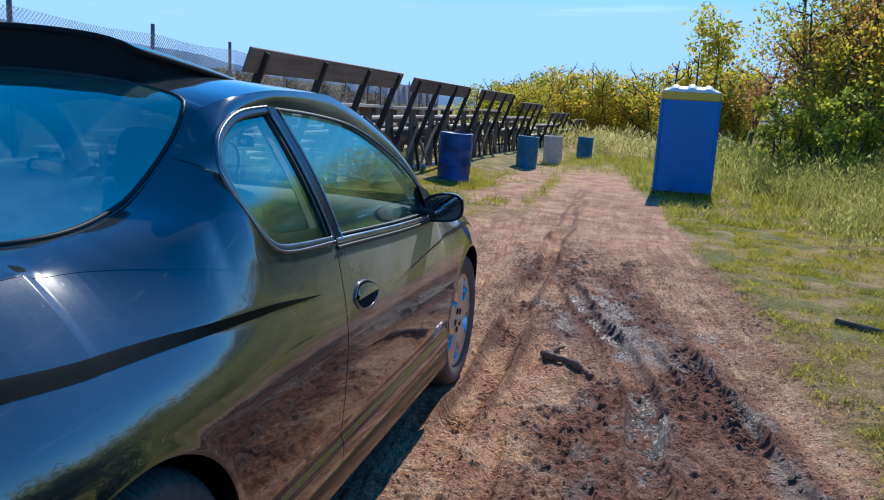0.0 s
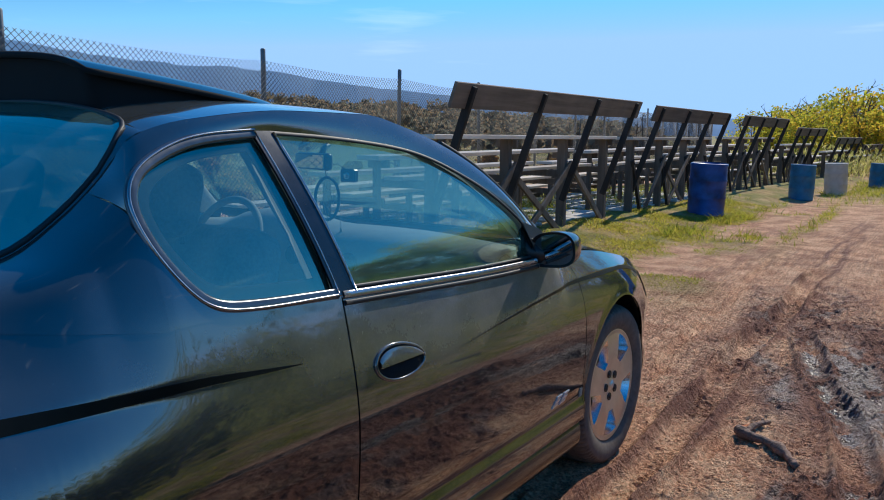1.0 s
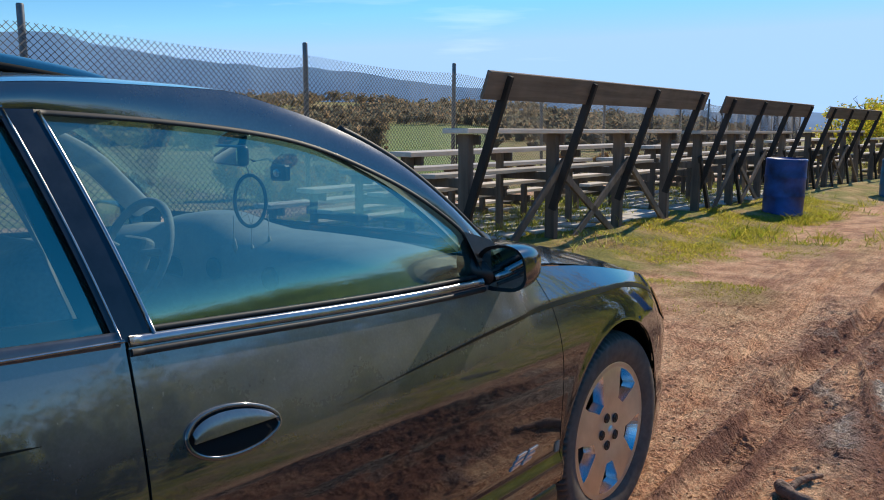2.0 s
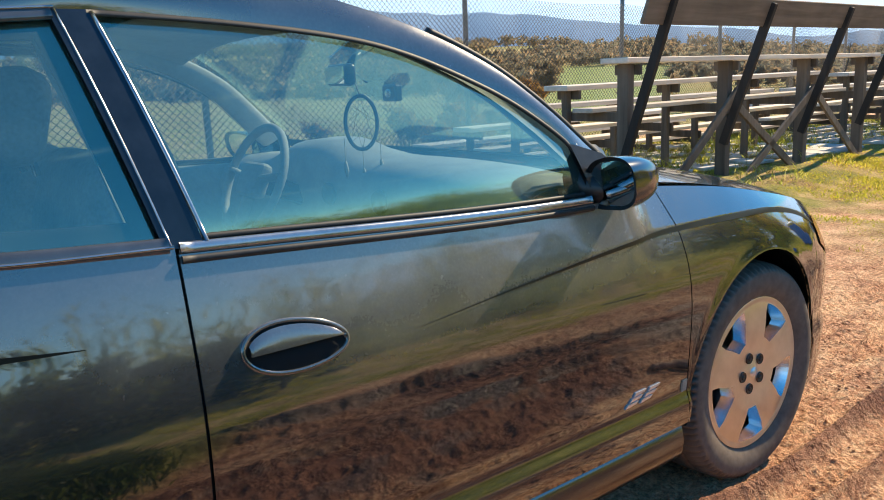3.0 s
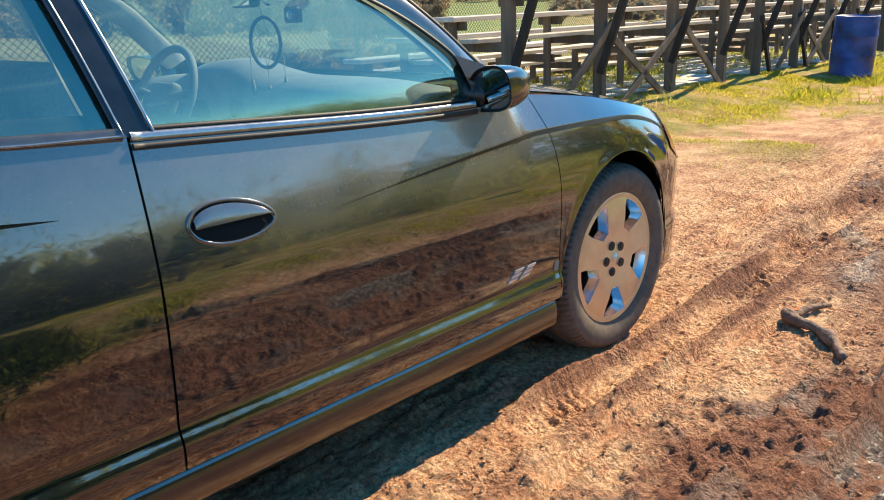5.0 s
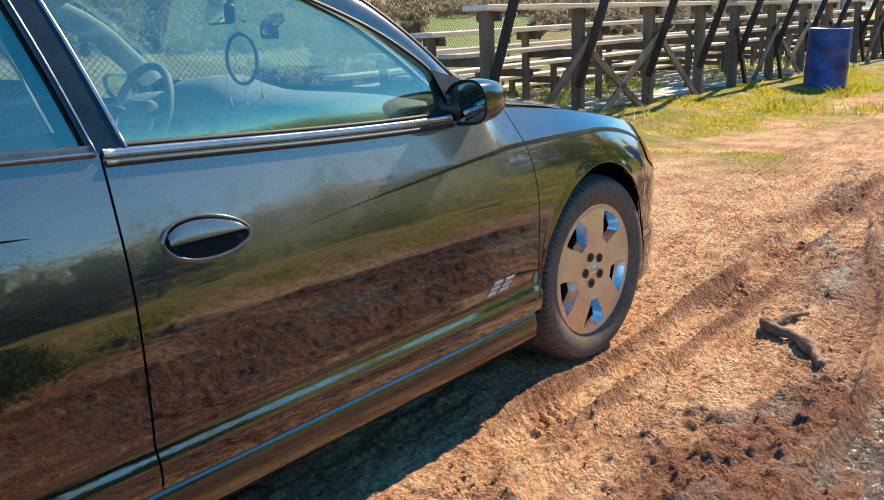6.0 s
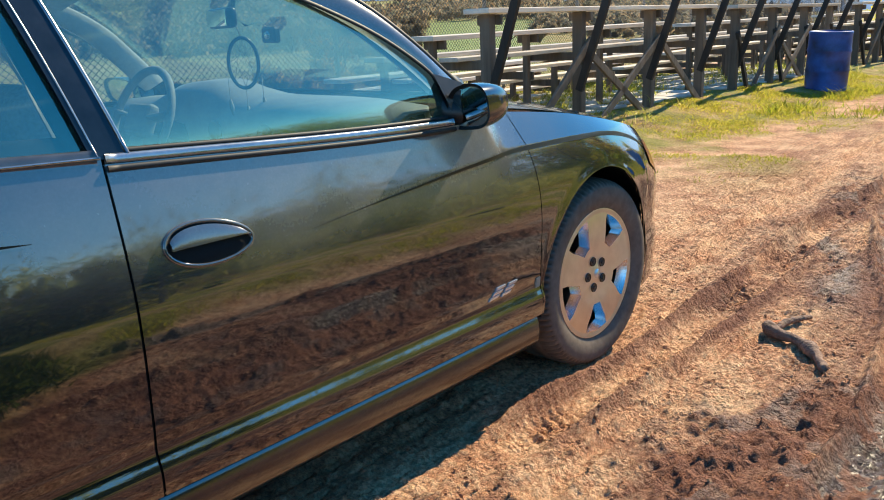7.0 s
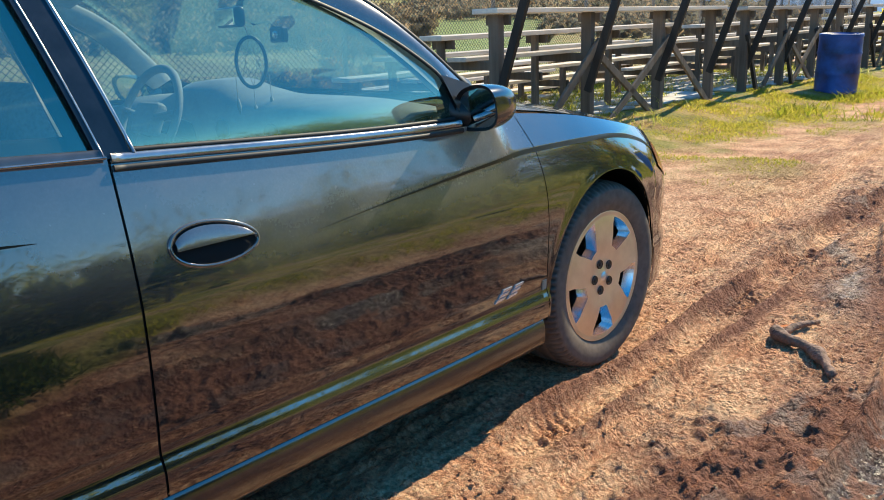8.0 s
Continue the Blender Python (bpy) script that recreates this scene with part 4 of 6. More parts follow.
    low = resample(DOOR_GLASS_LOW, 60)
    g = ruled("door_glass", resample(DOOR_GLASS_TOP, 60), low, 48, GLASS, "tinted door glass mirroring the sky", left, 0.0, -0.006, 0.016)
    g = ruled("quarter_glass", resample(QUARTER_REAR, 60), resample(QUARTER_FRONT, 60), 8, GLASS, "small rear side window", left, 0.0, -0.006)
    bead("window_trim", DOOR_GLASS_TOP, 0.011, 0.005, RUBBER, None, "", left, 0.002)
    bead("window_trim", resample(np.concatenate([DOOR_GLASS_TOP[:-3] + np.array([0.008, 0.020])]), 60), 0.005, 0.004, TRIM, None, "", left, 0.004)
    bead("pillar_strip", resample(np.array([(-1.773, 1.385), (-1.687, 1.010)]), 12), 0.008, 0.007, TRIM, None, "pale metal strip beside the glass", left, 0.004)
    bead("pillar_strip", resample(np.array([(-1.829, 1.388), (-1.746, 1.006)]), 12), 0.004, 0.004, TRIM, None, "thin pale strip beside the rear side window", left, 0.005)
    bead("pillar_gap", resample(np.array([(-1.836, 1.388), (-1.753, 1.006)]), 12), 0.009, 0.003, GAP, None, "", left, 0.004)
    belt = np.array([(y, float(top_z(y)) + 0.010) for y in np.linspace(-1.734, -0.76, 40)])
    bead("belt_moulding", belt, 0.019, 0.007, TRIM, None, "pale weathered belt moulding", left, 0.004)
    bead("belt_moulding", belt - np.array([0, 0.019]), 0.013, 0.009, RUBBER, None, "", left, 0.001, xf=lambda y, z: side_x(y, z))
    bead("belt_seal", belt + np.array([0, 0.010]), 0.012, 0.010, RUBBER, None, "", left, -0.019)
    ring = np.concatenate([QUARTER_REAR, resample(QUARTER_FRONT[::-1], 20)[1:-1]])
    bead("quarter_trim", QUARTER_REAR, 0.026, 0.0075, QUARTER_TRIM, None, "weathered moulding round the rear side window", left, 0.003)
    c = ring.mean(0)
    bead("window_border", c + (ring - c) * 0.90, 0.045, 0.002, GAP, None, "", left, -0.012, True)
    rim = QUARTER_REAR + (QUARTER_REAR - c) / np.linalg.norm(QUARTER_REAR - c, axis=1)[:, None] * 0.007
    bead("quarter_trim", rim, 0.006, 0.0110, TRIM, None, "thin bright bead on the moulding", left, 0.003)
    # dark shut lines behind the gaps
    for y0 in (-0.405, -1.739):
        zz = np.linspace(0.31, float(top_z(y0)) - 0.002, 30)
        pts = []
        for z in zz:
            yy = y0 + float(seam_shift(y0, z))
            x = float(side_x(y0, z)) - 0.006
            pts += [(x, yy - 0.012, z), (x, yy + 0.012, z)]
        body("shut_line", pts, grid_faces(30, 2), GAP, None, "", left, 0.003)
    # black corner plate between the glass, the pillar's foot and the fender
    ruled("mirror_plate", np.array([(-0.790, 1.095), (-0.752, 0.972)]), np.array([(-0.690, 1.065), (-0.585, 0.968)]), 5, PLASTIC, "black corner plate behind the mirror", left, 0.010, 0.004)
    # wheel wells
    for yc in (0.0, REAR_Y):
        pts = []
        for a in np.linspace(-0.10, math.pi + 0.10, 33):
            for k, dx in enumerate((-0.010, -0.05, -0.34)):
                r = ARCH_R + (0.002 if k == 0 else 0.03)
                yy, zz = yc - (ARCH_DY if k == 0 else ARCH_DY / 2) + r * math.cos(a) / ARCH_W, HUB + r * math.sin(a)
                pts.append((float(side_x(yy, max(zz, 0.32))) + dx if k < 2 else -0.36, yy, zz))
        k = len(pts)
        fs = grid_faces(33, 3)
        body("wheel_well", pts, fs, PLASTIC, None, "", left, 0.004)
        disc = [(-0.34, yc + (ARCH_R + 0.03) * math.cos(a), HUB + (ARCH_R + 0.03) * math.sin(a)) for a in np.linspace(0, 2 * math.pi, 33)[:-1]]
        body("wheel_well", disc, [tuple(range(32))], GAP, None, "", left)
    # oval handle: rim, dark bowl, flap
    hy, hz, ha, hb = -1.561, 0.811, 0.101, 0.044
    ang = np.linspace(0, 2 * math.pi, 49)[:-1]
    tilt = 0.10
    oval = np.array([(hy + ha * math.cos(a) * math.cos(tilt) + hb * math.sin(a) * math.sin(tilt),
                      hz + hb * math.sin(a) * (1 - 0.15 * math.cos(a)) - ha * math.cos(a) * math.sin(tilt)) for a in ang])
    hx = lambda y, z: side_x(y, z)
    handle = bead("door_handle", oval, 0.009, 0.007, PAINT, door, "oval pull handle in a dark bowl", left, 0.002, True, hx)
    pts, fs = [(float(side_x(hy, hz)) + 0.0035, hy, hz)], []
    for k in (0.35, 0.7, 0.96):
        for y, z in oval:
            pts.append((float(side_x(y, z)) + 0.0035 + 0.002 * k, hy + (y - hy) * k, hz + (z - hz) * k))
    for q in range(48):
        w = (q + 1) % 48
        fs.append((0, 1 + q, 1 + w))
        for r in range(2):
            fs.append((1 + r * 48 + q, 1 + (r + 1) * 48 + q, 1 + (r + 1) * 48 + w, 1 + r * 48 + w))
    body("handle_bowl", pts, fs, GAP, door, "", left)
    up = [p for p, a in zip(oval, ang) if 0.10 <= a <= math.pi - 0.16]
    pts = []
    for y, z in up:
        for k, lift in ((0.93, 0.009), (0.60, 0.013), (0.0, 0.012)):
            zz = hz - 0.002 + (z - hz) * k * 0.97 + (1 - k) * 0.004
            yy = hy + (y - hy) * 0.94
            pts.append((float(side_x(yy, zz)) + lift, yy, zz))
    body("handle_flap", pts, grid_faces(len(up), 3), PAINT, door, "", left, 0.004)
    # fuel-side marker, badge bars and lamps
    if not left:
        for dy in (0.0, 0.058):
            for k, (w, z0) in enumerate(((0.042, 0.456), (0.042, 0.443), (0.042, 0.430))):
                y0 = -0.640 + dy + (0.456 - z0) * -1.1
                q = [(y0, z0 - 0.0048), (y0 + w, z0 - 0.0038 + 0.003), (y0 + w + 0.008, z0 + 0.0060), (y0 + 0.008, z0 + 0.0046)]
                pts = [(float(side_x(y, z)) + 0.002, y, z) for y, z in q] + [(float(side_x(y, z)) + 0.006, y, z) for y, z in q]
                body("badge_bar", pts, [(0, 1, 2, 3), (4, 5, 6, 7), (0, 1, 5, 4), (1, 2, 6, 5), (2, 3, 7, 6), (3, 0, 4, 7)], SILVER, door, "silver slanted badge bar", left, 0, False)
    q = [(-0.430, 0.405), (-0.412, 0.407), (-0.410, 0.438), (-0.428, 0.436)]
    pts = [(float(side_x(y, z)) + 0.001, y, z) for y, z in q] + [(float(side_x(y, z)) + 0.006, y * 1.0 + 0.001, z) for y, z in q]
    body("side_marker", pts, [(4, 5, 6, 7), (0, 1, 5, 4), (1, 2, 6, 5), (2, 3, 7, 6), (3, 0, 4, 7)], BEIGE, fender, "small dull side marker", left, 0, False)
    lamp_lo = rounded([(0.405, 0.675), (0.50, 0.625), (0.66, 0.575), (0.80, 0.545)], 24)
    lamp_hi = rounded([(0.395, 0.755), (0.46, 0.762), (0.60, 0.715), (0.78, 0.645)], 24)
    for nm, i0, i1, mat, lab in (("corner_lamp", 0, 10, AMBER, "amber corner lamp"), ("headlight", 10, 24, LENS, "clear headlight lens")):
        k = np.linspace(0, 1, 8)[None, :, None]
        p = lamp_lo[i0:i1, None, :] * (1 - k) + lamp_hi[i0:i1, None, :] * k
        x = side_x(p[..., 0], p[..., 1]) + 0.004
        body(nm, np.stack([x, p[..., 0], p[..., 1]], -1).reshape(-1, 3), grid_faces(i1 - i0, 8), mat, None, lab, left, 0.006)
    # door mirror: round-nosed shell, foot and silvered glass
    mc, rings = Vector((0.024, -0.715, 1.008)), []
    pts, nseg = [], 32
    for k in np.linspace(0, 1, 12):
        yy = -0.055 + 0.155 * k
        f = (1 - k ** 2.4) ** 0.55 if k < 1 else 0.02
        for a in np.linspace(0, 2 * math.pi, nseg + 1)[:-1]:
            c, s = math.cos(a), math.sin(a)
            ex = math.copysign(abs(c) ** 0.72, c) * 0.098 * f
            ez = math.copysign(abs(s) ** 0.72, s) * 0.062 * f
            pts.append((mc.x + ex - 0.020 * k + (0.012 * (ez / 0.062) * (ex < 0)), mc.y + yy - 0.30 * ex * (1 - k) - 0.22 * ez * (1 - k), mc.z + ez + 0.012 * (ex / 0.098)))
    fs = [(i * nseg + j, (i + 1) * nseg + j, (i + 1) * nseg + (j + 1) % nseg, i * nseg + (j + 1) % nseg) for i in range(11) for j in range(nseg)]
    fs.append(tuple(11 * nseg + j for j in range(nseg)))
    shell = body("door_mirror", pts, fs, SHELL, None, "black door mirror", left)
    rim = [Vector(p) for p in pts[:nseg]]
    cen = sum(rim, Vector()) / nseg
    gl = [cen + (p - cen) * 0.86 + Vector((0, 0.008, 0)) for p in rim]
    body("mirror_glass", gl, [tuple(range(nseg))], MIRROR, shell, "silvered mirror glass", left, 0, False)
    inn = [cen + (p - cen) * 1.0 for p in rim] + [cen + (p - cen) * 0.86 + Vector((0, 0.007, 0)) for p in rim]
    body("mirror_rim", inn, [(j, (j + 1) % nseg, nseg + (j + 1) % nseg, nseg + j) for j in range(nseg)], PLASTIC, shell, "", left)
    foot = []
    for k, (x, w, h) in enumerate(((-0.10, 0.085, 0.075), (-0.06, 0.060, 0.050), (0.0, 0.040, 0.030))):
        for a in np.linspace(0, 2 * math.pi, 17)[:-1]:
            foot.append((x, -0.725 + 0.02 + w * math.cos(a), 0.985 + h * math.sin(a) + 0.03 * (k == 0)))
    body("mirror_foot", foot, [(i * 16 + j, (i + 1) * 16 + j, (i + 1) * 16 + (j + 1) % 16, i * 16 + (j + 1) % 16) for i in range(2) for j in range(16)], PLASTIC, shell, "", left)

# upper surfaces
top_patch("front_panel", 0.0, 1.0, PAINT)
top_patch("hood", 1.02, 3.99, PAINT, "glossy black hood", 1.0, 0.0, 40)
top_patch("cowl", 3.99, 4.98, PLASTIC, "black slotted cowl panel")
top_patch("windscreen", 4.97, 6.06, GLASS, "raked windscreen", 1.0, 0.001, 24, 0.0)
top_patch("roof", 6.0, 8.985, PAINT, "glossy black roof", 1.0, 0.0, 40)
top_patch("boot_lid", 10.0, 12.0, PAINT, "glossy black boot lid", 1.0, 0.0, 30)


def top_line(s, t0, t1, n, lift):
    """Points along the upper surface at one share of its half width."""
    T = [4, 5, 6, 7, 8, 9, 10, 11, 12]
    yc, zc = [-0.24, -0.27, -1.08, -1.30, -1.70, -2.12, -2.93, -2.98, -3.74], [0.985, 0.99, 1.425, 1.462, 1.478, 1.445, 1.10, 1.095, 1.045]
    ye = [-0.56, -0.66, -1.09, -1.25, -1.70, -2.13, -2.66, -2.74, -3.60]
    t = np.linspace(t0, t1, n)
    ycs, zcs, yes = spline(t, T, yc), spline(t, T, zc), spline(t, T, ye)
    xes, zes = spline(yes, EDGE_Y, EDGE_X), spline(yes, EDGE_Y, EDGE_Z)
    s = np.broadcast_to(np.asarray(s, float), t.shape)
    a = np.abs(s)
    return np.stack([CX + s * (xes - CX), ycs + (yes - ycs) * a ** 2.2, zes + (zcs - zes) * (1 - a ** 2.4) + lift], 1)


REAR_GLASS = [(0.0, 8.89), (0.42, 8.90), (0.72, 8.915), (0.90, 8.945), (0.965, 9.04), (0.982, 9.14), (0.990, 9.30), (0.990, 9.55), (0.985, 9.70), (0.965, 9.83), (0.91, 9.935), (0.70, 9.99), (0.0, 10.01)]


def window_loop(k, lift):
    """The rear window's rounded outline on the upper surface, shrunk towards its middle by k."""
    half = rounded(REAR_GLASS, 61, 1)
    full = np.concatenate([half, (half * np.array([-1, 1]))[-2:0:-1]])
    return np.array([top_line(np.array([s * k]), 9.47 + (t - 9.47) * k, 9.47 + (t - 9.47) * k, 1, lift)[0] for s, t in full])


loops = [window_loop(k, 0.005) for k in (1.0, 0.9, 0.75, 0.6, 0.45, 0.3, 0.15, 0.02)]
n = len(loops[0])
fs = [(r * n + i, r * n + (i + 1) % n, (r + 1) * n + (i + 1) % n, (r + 1) * n + i) for r in range(len(loops) - 1) for i in range(n)]
body("rear_window", np.concatenate(loops), fs + [tuple((len(loops) - 1) * n + i for i in range(n))], BACK_GLASS, None, "sloping tinted rear window", False)
vs, fs = tube(loops[0], 0.006, 6, True)
body("window_seal", vs, fs, RUBBER, None, "black rubber seal round the rear window")
for sgn in (1, -1):
    vs, fs = tube(top_line(0.985 * sgn, 5.02, 6.0, 24, 0.006), 0.010, 6)
    body("window_seal", vs, fs, RUBBER)
    # painted corners between the glass and the pillars
    half = rounded(REAR_GLASS, 61, 1)[12:]
    rim = [(1.0, min(max(t, 8.96), 10.0)) for s, t in half]
    pts = []
    for (s, t), (so, to) in zip(half, rim):
        for k in (0.0, 0.5, 1.0):
            tt = t + (to - t) * k
            pts.append(top_line(np.array([(s + (so - s) * k) * sgn]), tt, tt, 1, 0.001)[0])
    body("window_frame", pts, grid_faces(len(half), 3), PAINT, None, "", False, 0.004)

# raised glass sunroof panel, tilted up over the roof, with its two arms
sun_pts, nu, nv = [], 25, 15
for i in range(nu):
    a = -1 + 2 * i / (nu - 1)
    for j in range(nv):
        b = j / (nv - 1)
        x = CX + 0.455 * a
        y = -1.50 - 0.60 * b - 0.05 * (1 - a * a) * (1 - b) * -1
        z = 1.460 + 0.078 * b ** 0.8 + 0.030 * (1 - a * a) - 0.02 * abs(a) ** 8
        sun_pts.append((x, y, z))
panel_ob = body("sunroof", sun_pts, grid_faces(nu, nv), SUN_GLASS, None, "dark glass sunroof panel tilted open", False, 0.014)
rim = [sun_pts[i * nv] for i in range(nu)] + [sun_pts[(nu - 1) * nv + j] for j in range(1, nv)] + [sun_pts[i * nv + nv - 1] for i in range(nu - 2, -1, -1)] + [sun_pts[j] for j in range(nv - 2, 0, -1)]
vs, fs = tube(rim, 0.008, 6, True)
body("sunroof_seal", vs, fs, GAP, panel_ob)
# dark sheet added as the shade in the gap under the raised edges
edge = [sun_pts[(nu - 1) * nv + j] for j in range(2, nv)] + [sun_pts[i * nv + nv - 1] for i in range(nu - 2, -1, -1)] + [sun_pts[j] for j in range(nv - 2, 1, -1)]
pts = []
for x, y, z in edge:
    inx = CX + (x - CX) * 0.95
    pts += [(inx, y + 0.02, z - 0.004), (inx, y + 0.035, min(z - 0.02, 1.455)), (inx, y + 0.04, 1.40)]
body("sunroof_gap_shade", pts, grid_faces(len(edge), 3), GAP, panel_ob, "dark sheet standing in for shade under the tilted panel", False, 0.004)
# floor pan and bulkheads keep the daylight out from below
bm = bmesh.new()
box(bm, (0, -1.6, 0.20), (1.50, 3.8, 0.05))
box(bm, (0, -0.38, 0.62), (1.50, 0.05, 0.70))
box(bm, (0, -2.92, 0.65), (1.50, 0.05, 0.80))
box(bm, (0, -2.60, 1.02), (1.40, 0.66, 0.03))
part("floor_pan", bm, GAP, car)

# ---- wheels
RIM_X = -0.052


def wheel_at(yc, mirror):
    pts, fs = [], []
    seg = 270
    for i in range(seg):
        a = 2 * math.pi * i / seg
        notch = 0.009 if i % 3 == 0 else 0.0
        prof = [(0.236, RIM_X - 0.002), (0.250, RIM_X + 0.010), (0.285, RIM_X + 0.020), (0.310, RIM_X + 0.018), (0.318, RIM_X + 0.016), (0.330 - notch * 1.5, RIM_X + 0.006),
                (0.339 - notch * 2, RIM_X - 0.014), (0.343 - notch, RIM_X - 0.045), (0.337, RIM_X - 0.050), (0.343, RIM_X - 0.055), (0.344, RIM_X - 0.10), (0.337, RIM_X - 0.105),
                (0.344, RIM_X - 0.11), (0.343, RIM_X - 0.16), (0.337, RIM_X - 0.165), (0.342, RIM_X - 0.17), (0.338, RIM_X - 0.205), (0.31, RIM_X - 0.23), (0.24, RIM_X - 0.22)]
        for r, x in prof:
            z = HUB + r * math.sin(a)
            pts.append((x, yc + r * math.cos(a), max(z, 0.002)))
    n = len(prof)
    for i in range(seg):
        for k in range(n - 1):
            fs.append((i * n + k, i * n + k + 1, ((i + 1) % seg) * n + k + 1, ((i + 1) % seg) * n + k))
    hub = new("wheel")
    hub.parent = car
    hub["label"] = "five-spoke alloy wheel with a dusty tyre"
    tyre = body("tyre", pts, fs, TYRE, hub, "dusty black tyre", mirror)
    # face with five windows
    radii = [0.0, 0.016, 0.030, 0.052, 0.075, 0.100, 0.114, 0.134, 0.160, 0.190, 0.217, 0.226, 0.232, 0.238]
    face_x = [0.002, 0.002, -0.003, -0.005, -0.003, 0.000, 0.002, 0.003, 0.003, 0.002, 0.001, -0.001, 0.004, 0.002]
    bm = bmesh.new()
    cols = 24
    rows = []
    for r, fx in zip(radii, face_x):
        half = np.interp(r, [0.114, 0.134, 0.190, 0.217], [10.0, 13.0, 18.5, 18.5])
        row = []
        for s in range(5):
            mid = 90 + 36 + 72 * s
            degs = list(np.linspace(-36, -half, 7)[:-1]) + list(np.linspace(-half, half, 11)) + list(np.linspace(half, 36, 8)[1:-1]) + [None]
            for dg in degs[:-1]:
                a = radians(mid + dg)
                row.append(bm.verts.new((RIM_X + fx, yc + r * math.cos(a), HUB + r * math.sin(a))))
        rows.append(row)
    per = len(rows[0]) // 5
    for i in range(len(radii) - 1):
        for q in range(len(rows[0])):
            w = (q + 1) % len(rows[0])
            k = q % per
            if 6 <= i <= 9 and 6 <= k <= 15:
                continue
            try:
                bm.faces.new((rows[i][q], rows[i + 1][q], rows[i + 1][w], rows[i][w]))
            except ValueError:
                pass
    bmesh.ops.remove_doubles(bm, verts=bm.verts, dist=1e-5)
    holes = [e for e in bm.edges if e.is_boundary and (Vector((0, (e.verts[0].co.y - yc), e.verts[0].co.z - HUB)).length < 0.23)]
    v0 = [tuple(v.co) for v in bm.verts]
    pockets = [([], []) for _ in range(5)]
    for e in holes:
        p, q = e.verts[0].co, e.verts[1].co
        ang = math.degrees(math.atan2((p.z + q.z) / 2 - HUB, (p.y + q.y) / 2 - yc)) - 90
        s = int(round((ang - 36) / 72)) % 5
        mid = radians(90 + 36 + 72 * s)
        cen = Vector((0, yc + 0.166 * math.cos(mid), HUB + 0.166 * math.sin(mid)))
        wall_v, wall_f = pockets[s]
        k = len(wall_v)
        wall_v += [tuple(p), tuple(q)]
        for w in (q, p):
            wall_v.append((w.x - 0.036, w.y + (cen.y - w.y) * 0.27, w.z + (cen.z - w.z) * 0.27))
        wall_f.append((k, k + 1, k + 2, k + 3))
    bm.verts.index_update()
    ff = [tuple(v.index for v in f.verts) for f in bm.faces]
    bm.free()
    rim = body("rim", v0, ff, ALLOY, hub, "pale machined alloy rim", mirror, 0.0)
    for wall_v, wall_f in pockets:
        body("rim_pocket", wall_v, wall_f, ALLOY_IN, hub, "", mirror, 0.0, False)
    vs, fs = lathe([(0.238, 0.002), (0.242, -0.004), (0.236, -0.012)], "x", (RIM_X, yc, HUB), 60)
    body("rim_lip", vs, fs, ALLOY_IN, hub, "", mirror)
    # barrel coloured near black to hold the shade inside the wheel
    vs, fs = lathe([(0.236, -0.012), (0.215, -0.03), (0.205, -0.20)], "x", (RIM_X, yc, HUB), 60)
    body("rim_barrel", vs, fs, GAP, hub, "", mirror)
    vs, fs = lathe([(0.0, -0.075), (0.155, -0.075), (0.155, -0.095), (0.0, -0.095)], "x", (RIM_X, yc, HUB), 48)
    body("brake_disc", vs, fs, DISC, hub, "", mirror)
    vs, fs = lathe([(0.0, -0.16), (0.205, -0.16)], "x", (RIM_X, yc, HUB), 32)
    body("backing_plate", vs, fs, GAP, hub, "", mirror)
    for s in range(5):
        a = radians(90 + 36 + 72 * s - 14)
        c = (RIM_X - 0.003, yc + 0.052 * math.cos(a), HUB + 0.052 * math.sin(a))
        vs, fs = lathe([(0.0, 0.0015), (0.0140, 0.0015), (0.0160, 0.0035), (0.0175, -0.002)], "x", c, 16)
        body("lug_recess", vs, fs, DISC, hub, "", mirror)
        vs, fs = lathe([(0.0, 0.006), (0.006, 0.005), (0.008, 0.001)], "x", c, 6)
        body("lug_nut", vs, fs, DISC, hub, "", mirror, 0, False)
    vs, fs = lathe([(0.0, 0.007), (0.014, 0.006), (0.018, 0.001)], "x", (RIM_X, yc, HUB), 20)
    body("centre_cap", vs, fs, SILVER, hub, "", mirror)


for left in (False, True):
    for yc in (0.0, REAR_Y):
        wheel_at(yc, left)


# ---------------------------------------------------------------- inside the car
def cpart(name, bm, mat, parent=None, label="", smooth=False):
    """A piece inside the car built in world metres."""
    bmesh.ops.transform(bm, matrix=car_in, verts=bm.verts)
    return part(name, bm, mat, parent or car, label, smooth)


def cushion(bm, c, s, m=None, r=0.045, seg=3):
    vs = bmesh.ops.create_cube(bm, size=1.0, matrix=Matrix.Translation(c) @ (m or Matrix()) @ Matrix.Diagonal((*s, 1)))["verts"]
    es = list({e for v in vs for e in v.link_edges})
    bmesh.ops.bevel(bm, geom=es, offset=r, segments=seg, affect="EDGES", profile=0.5)


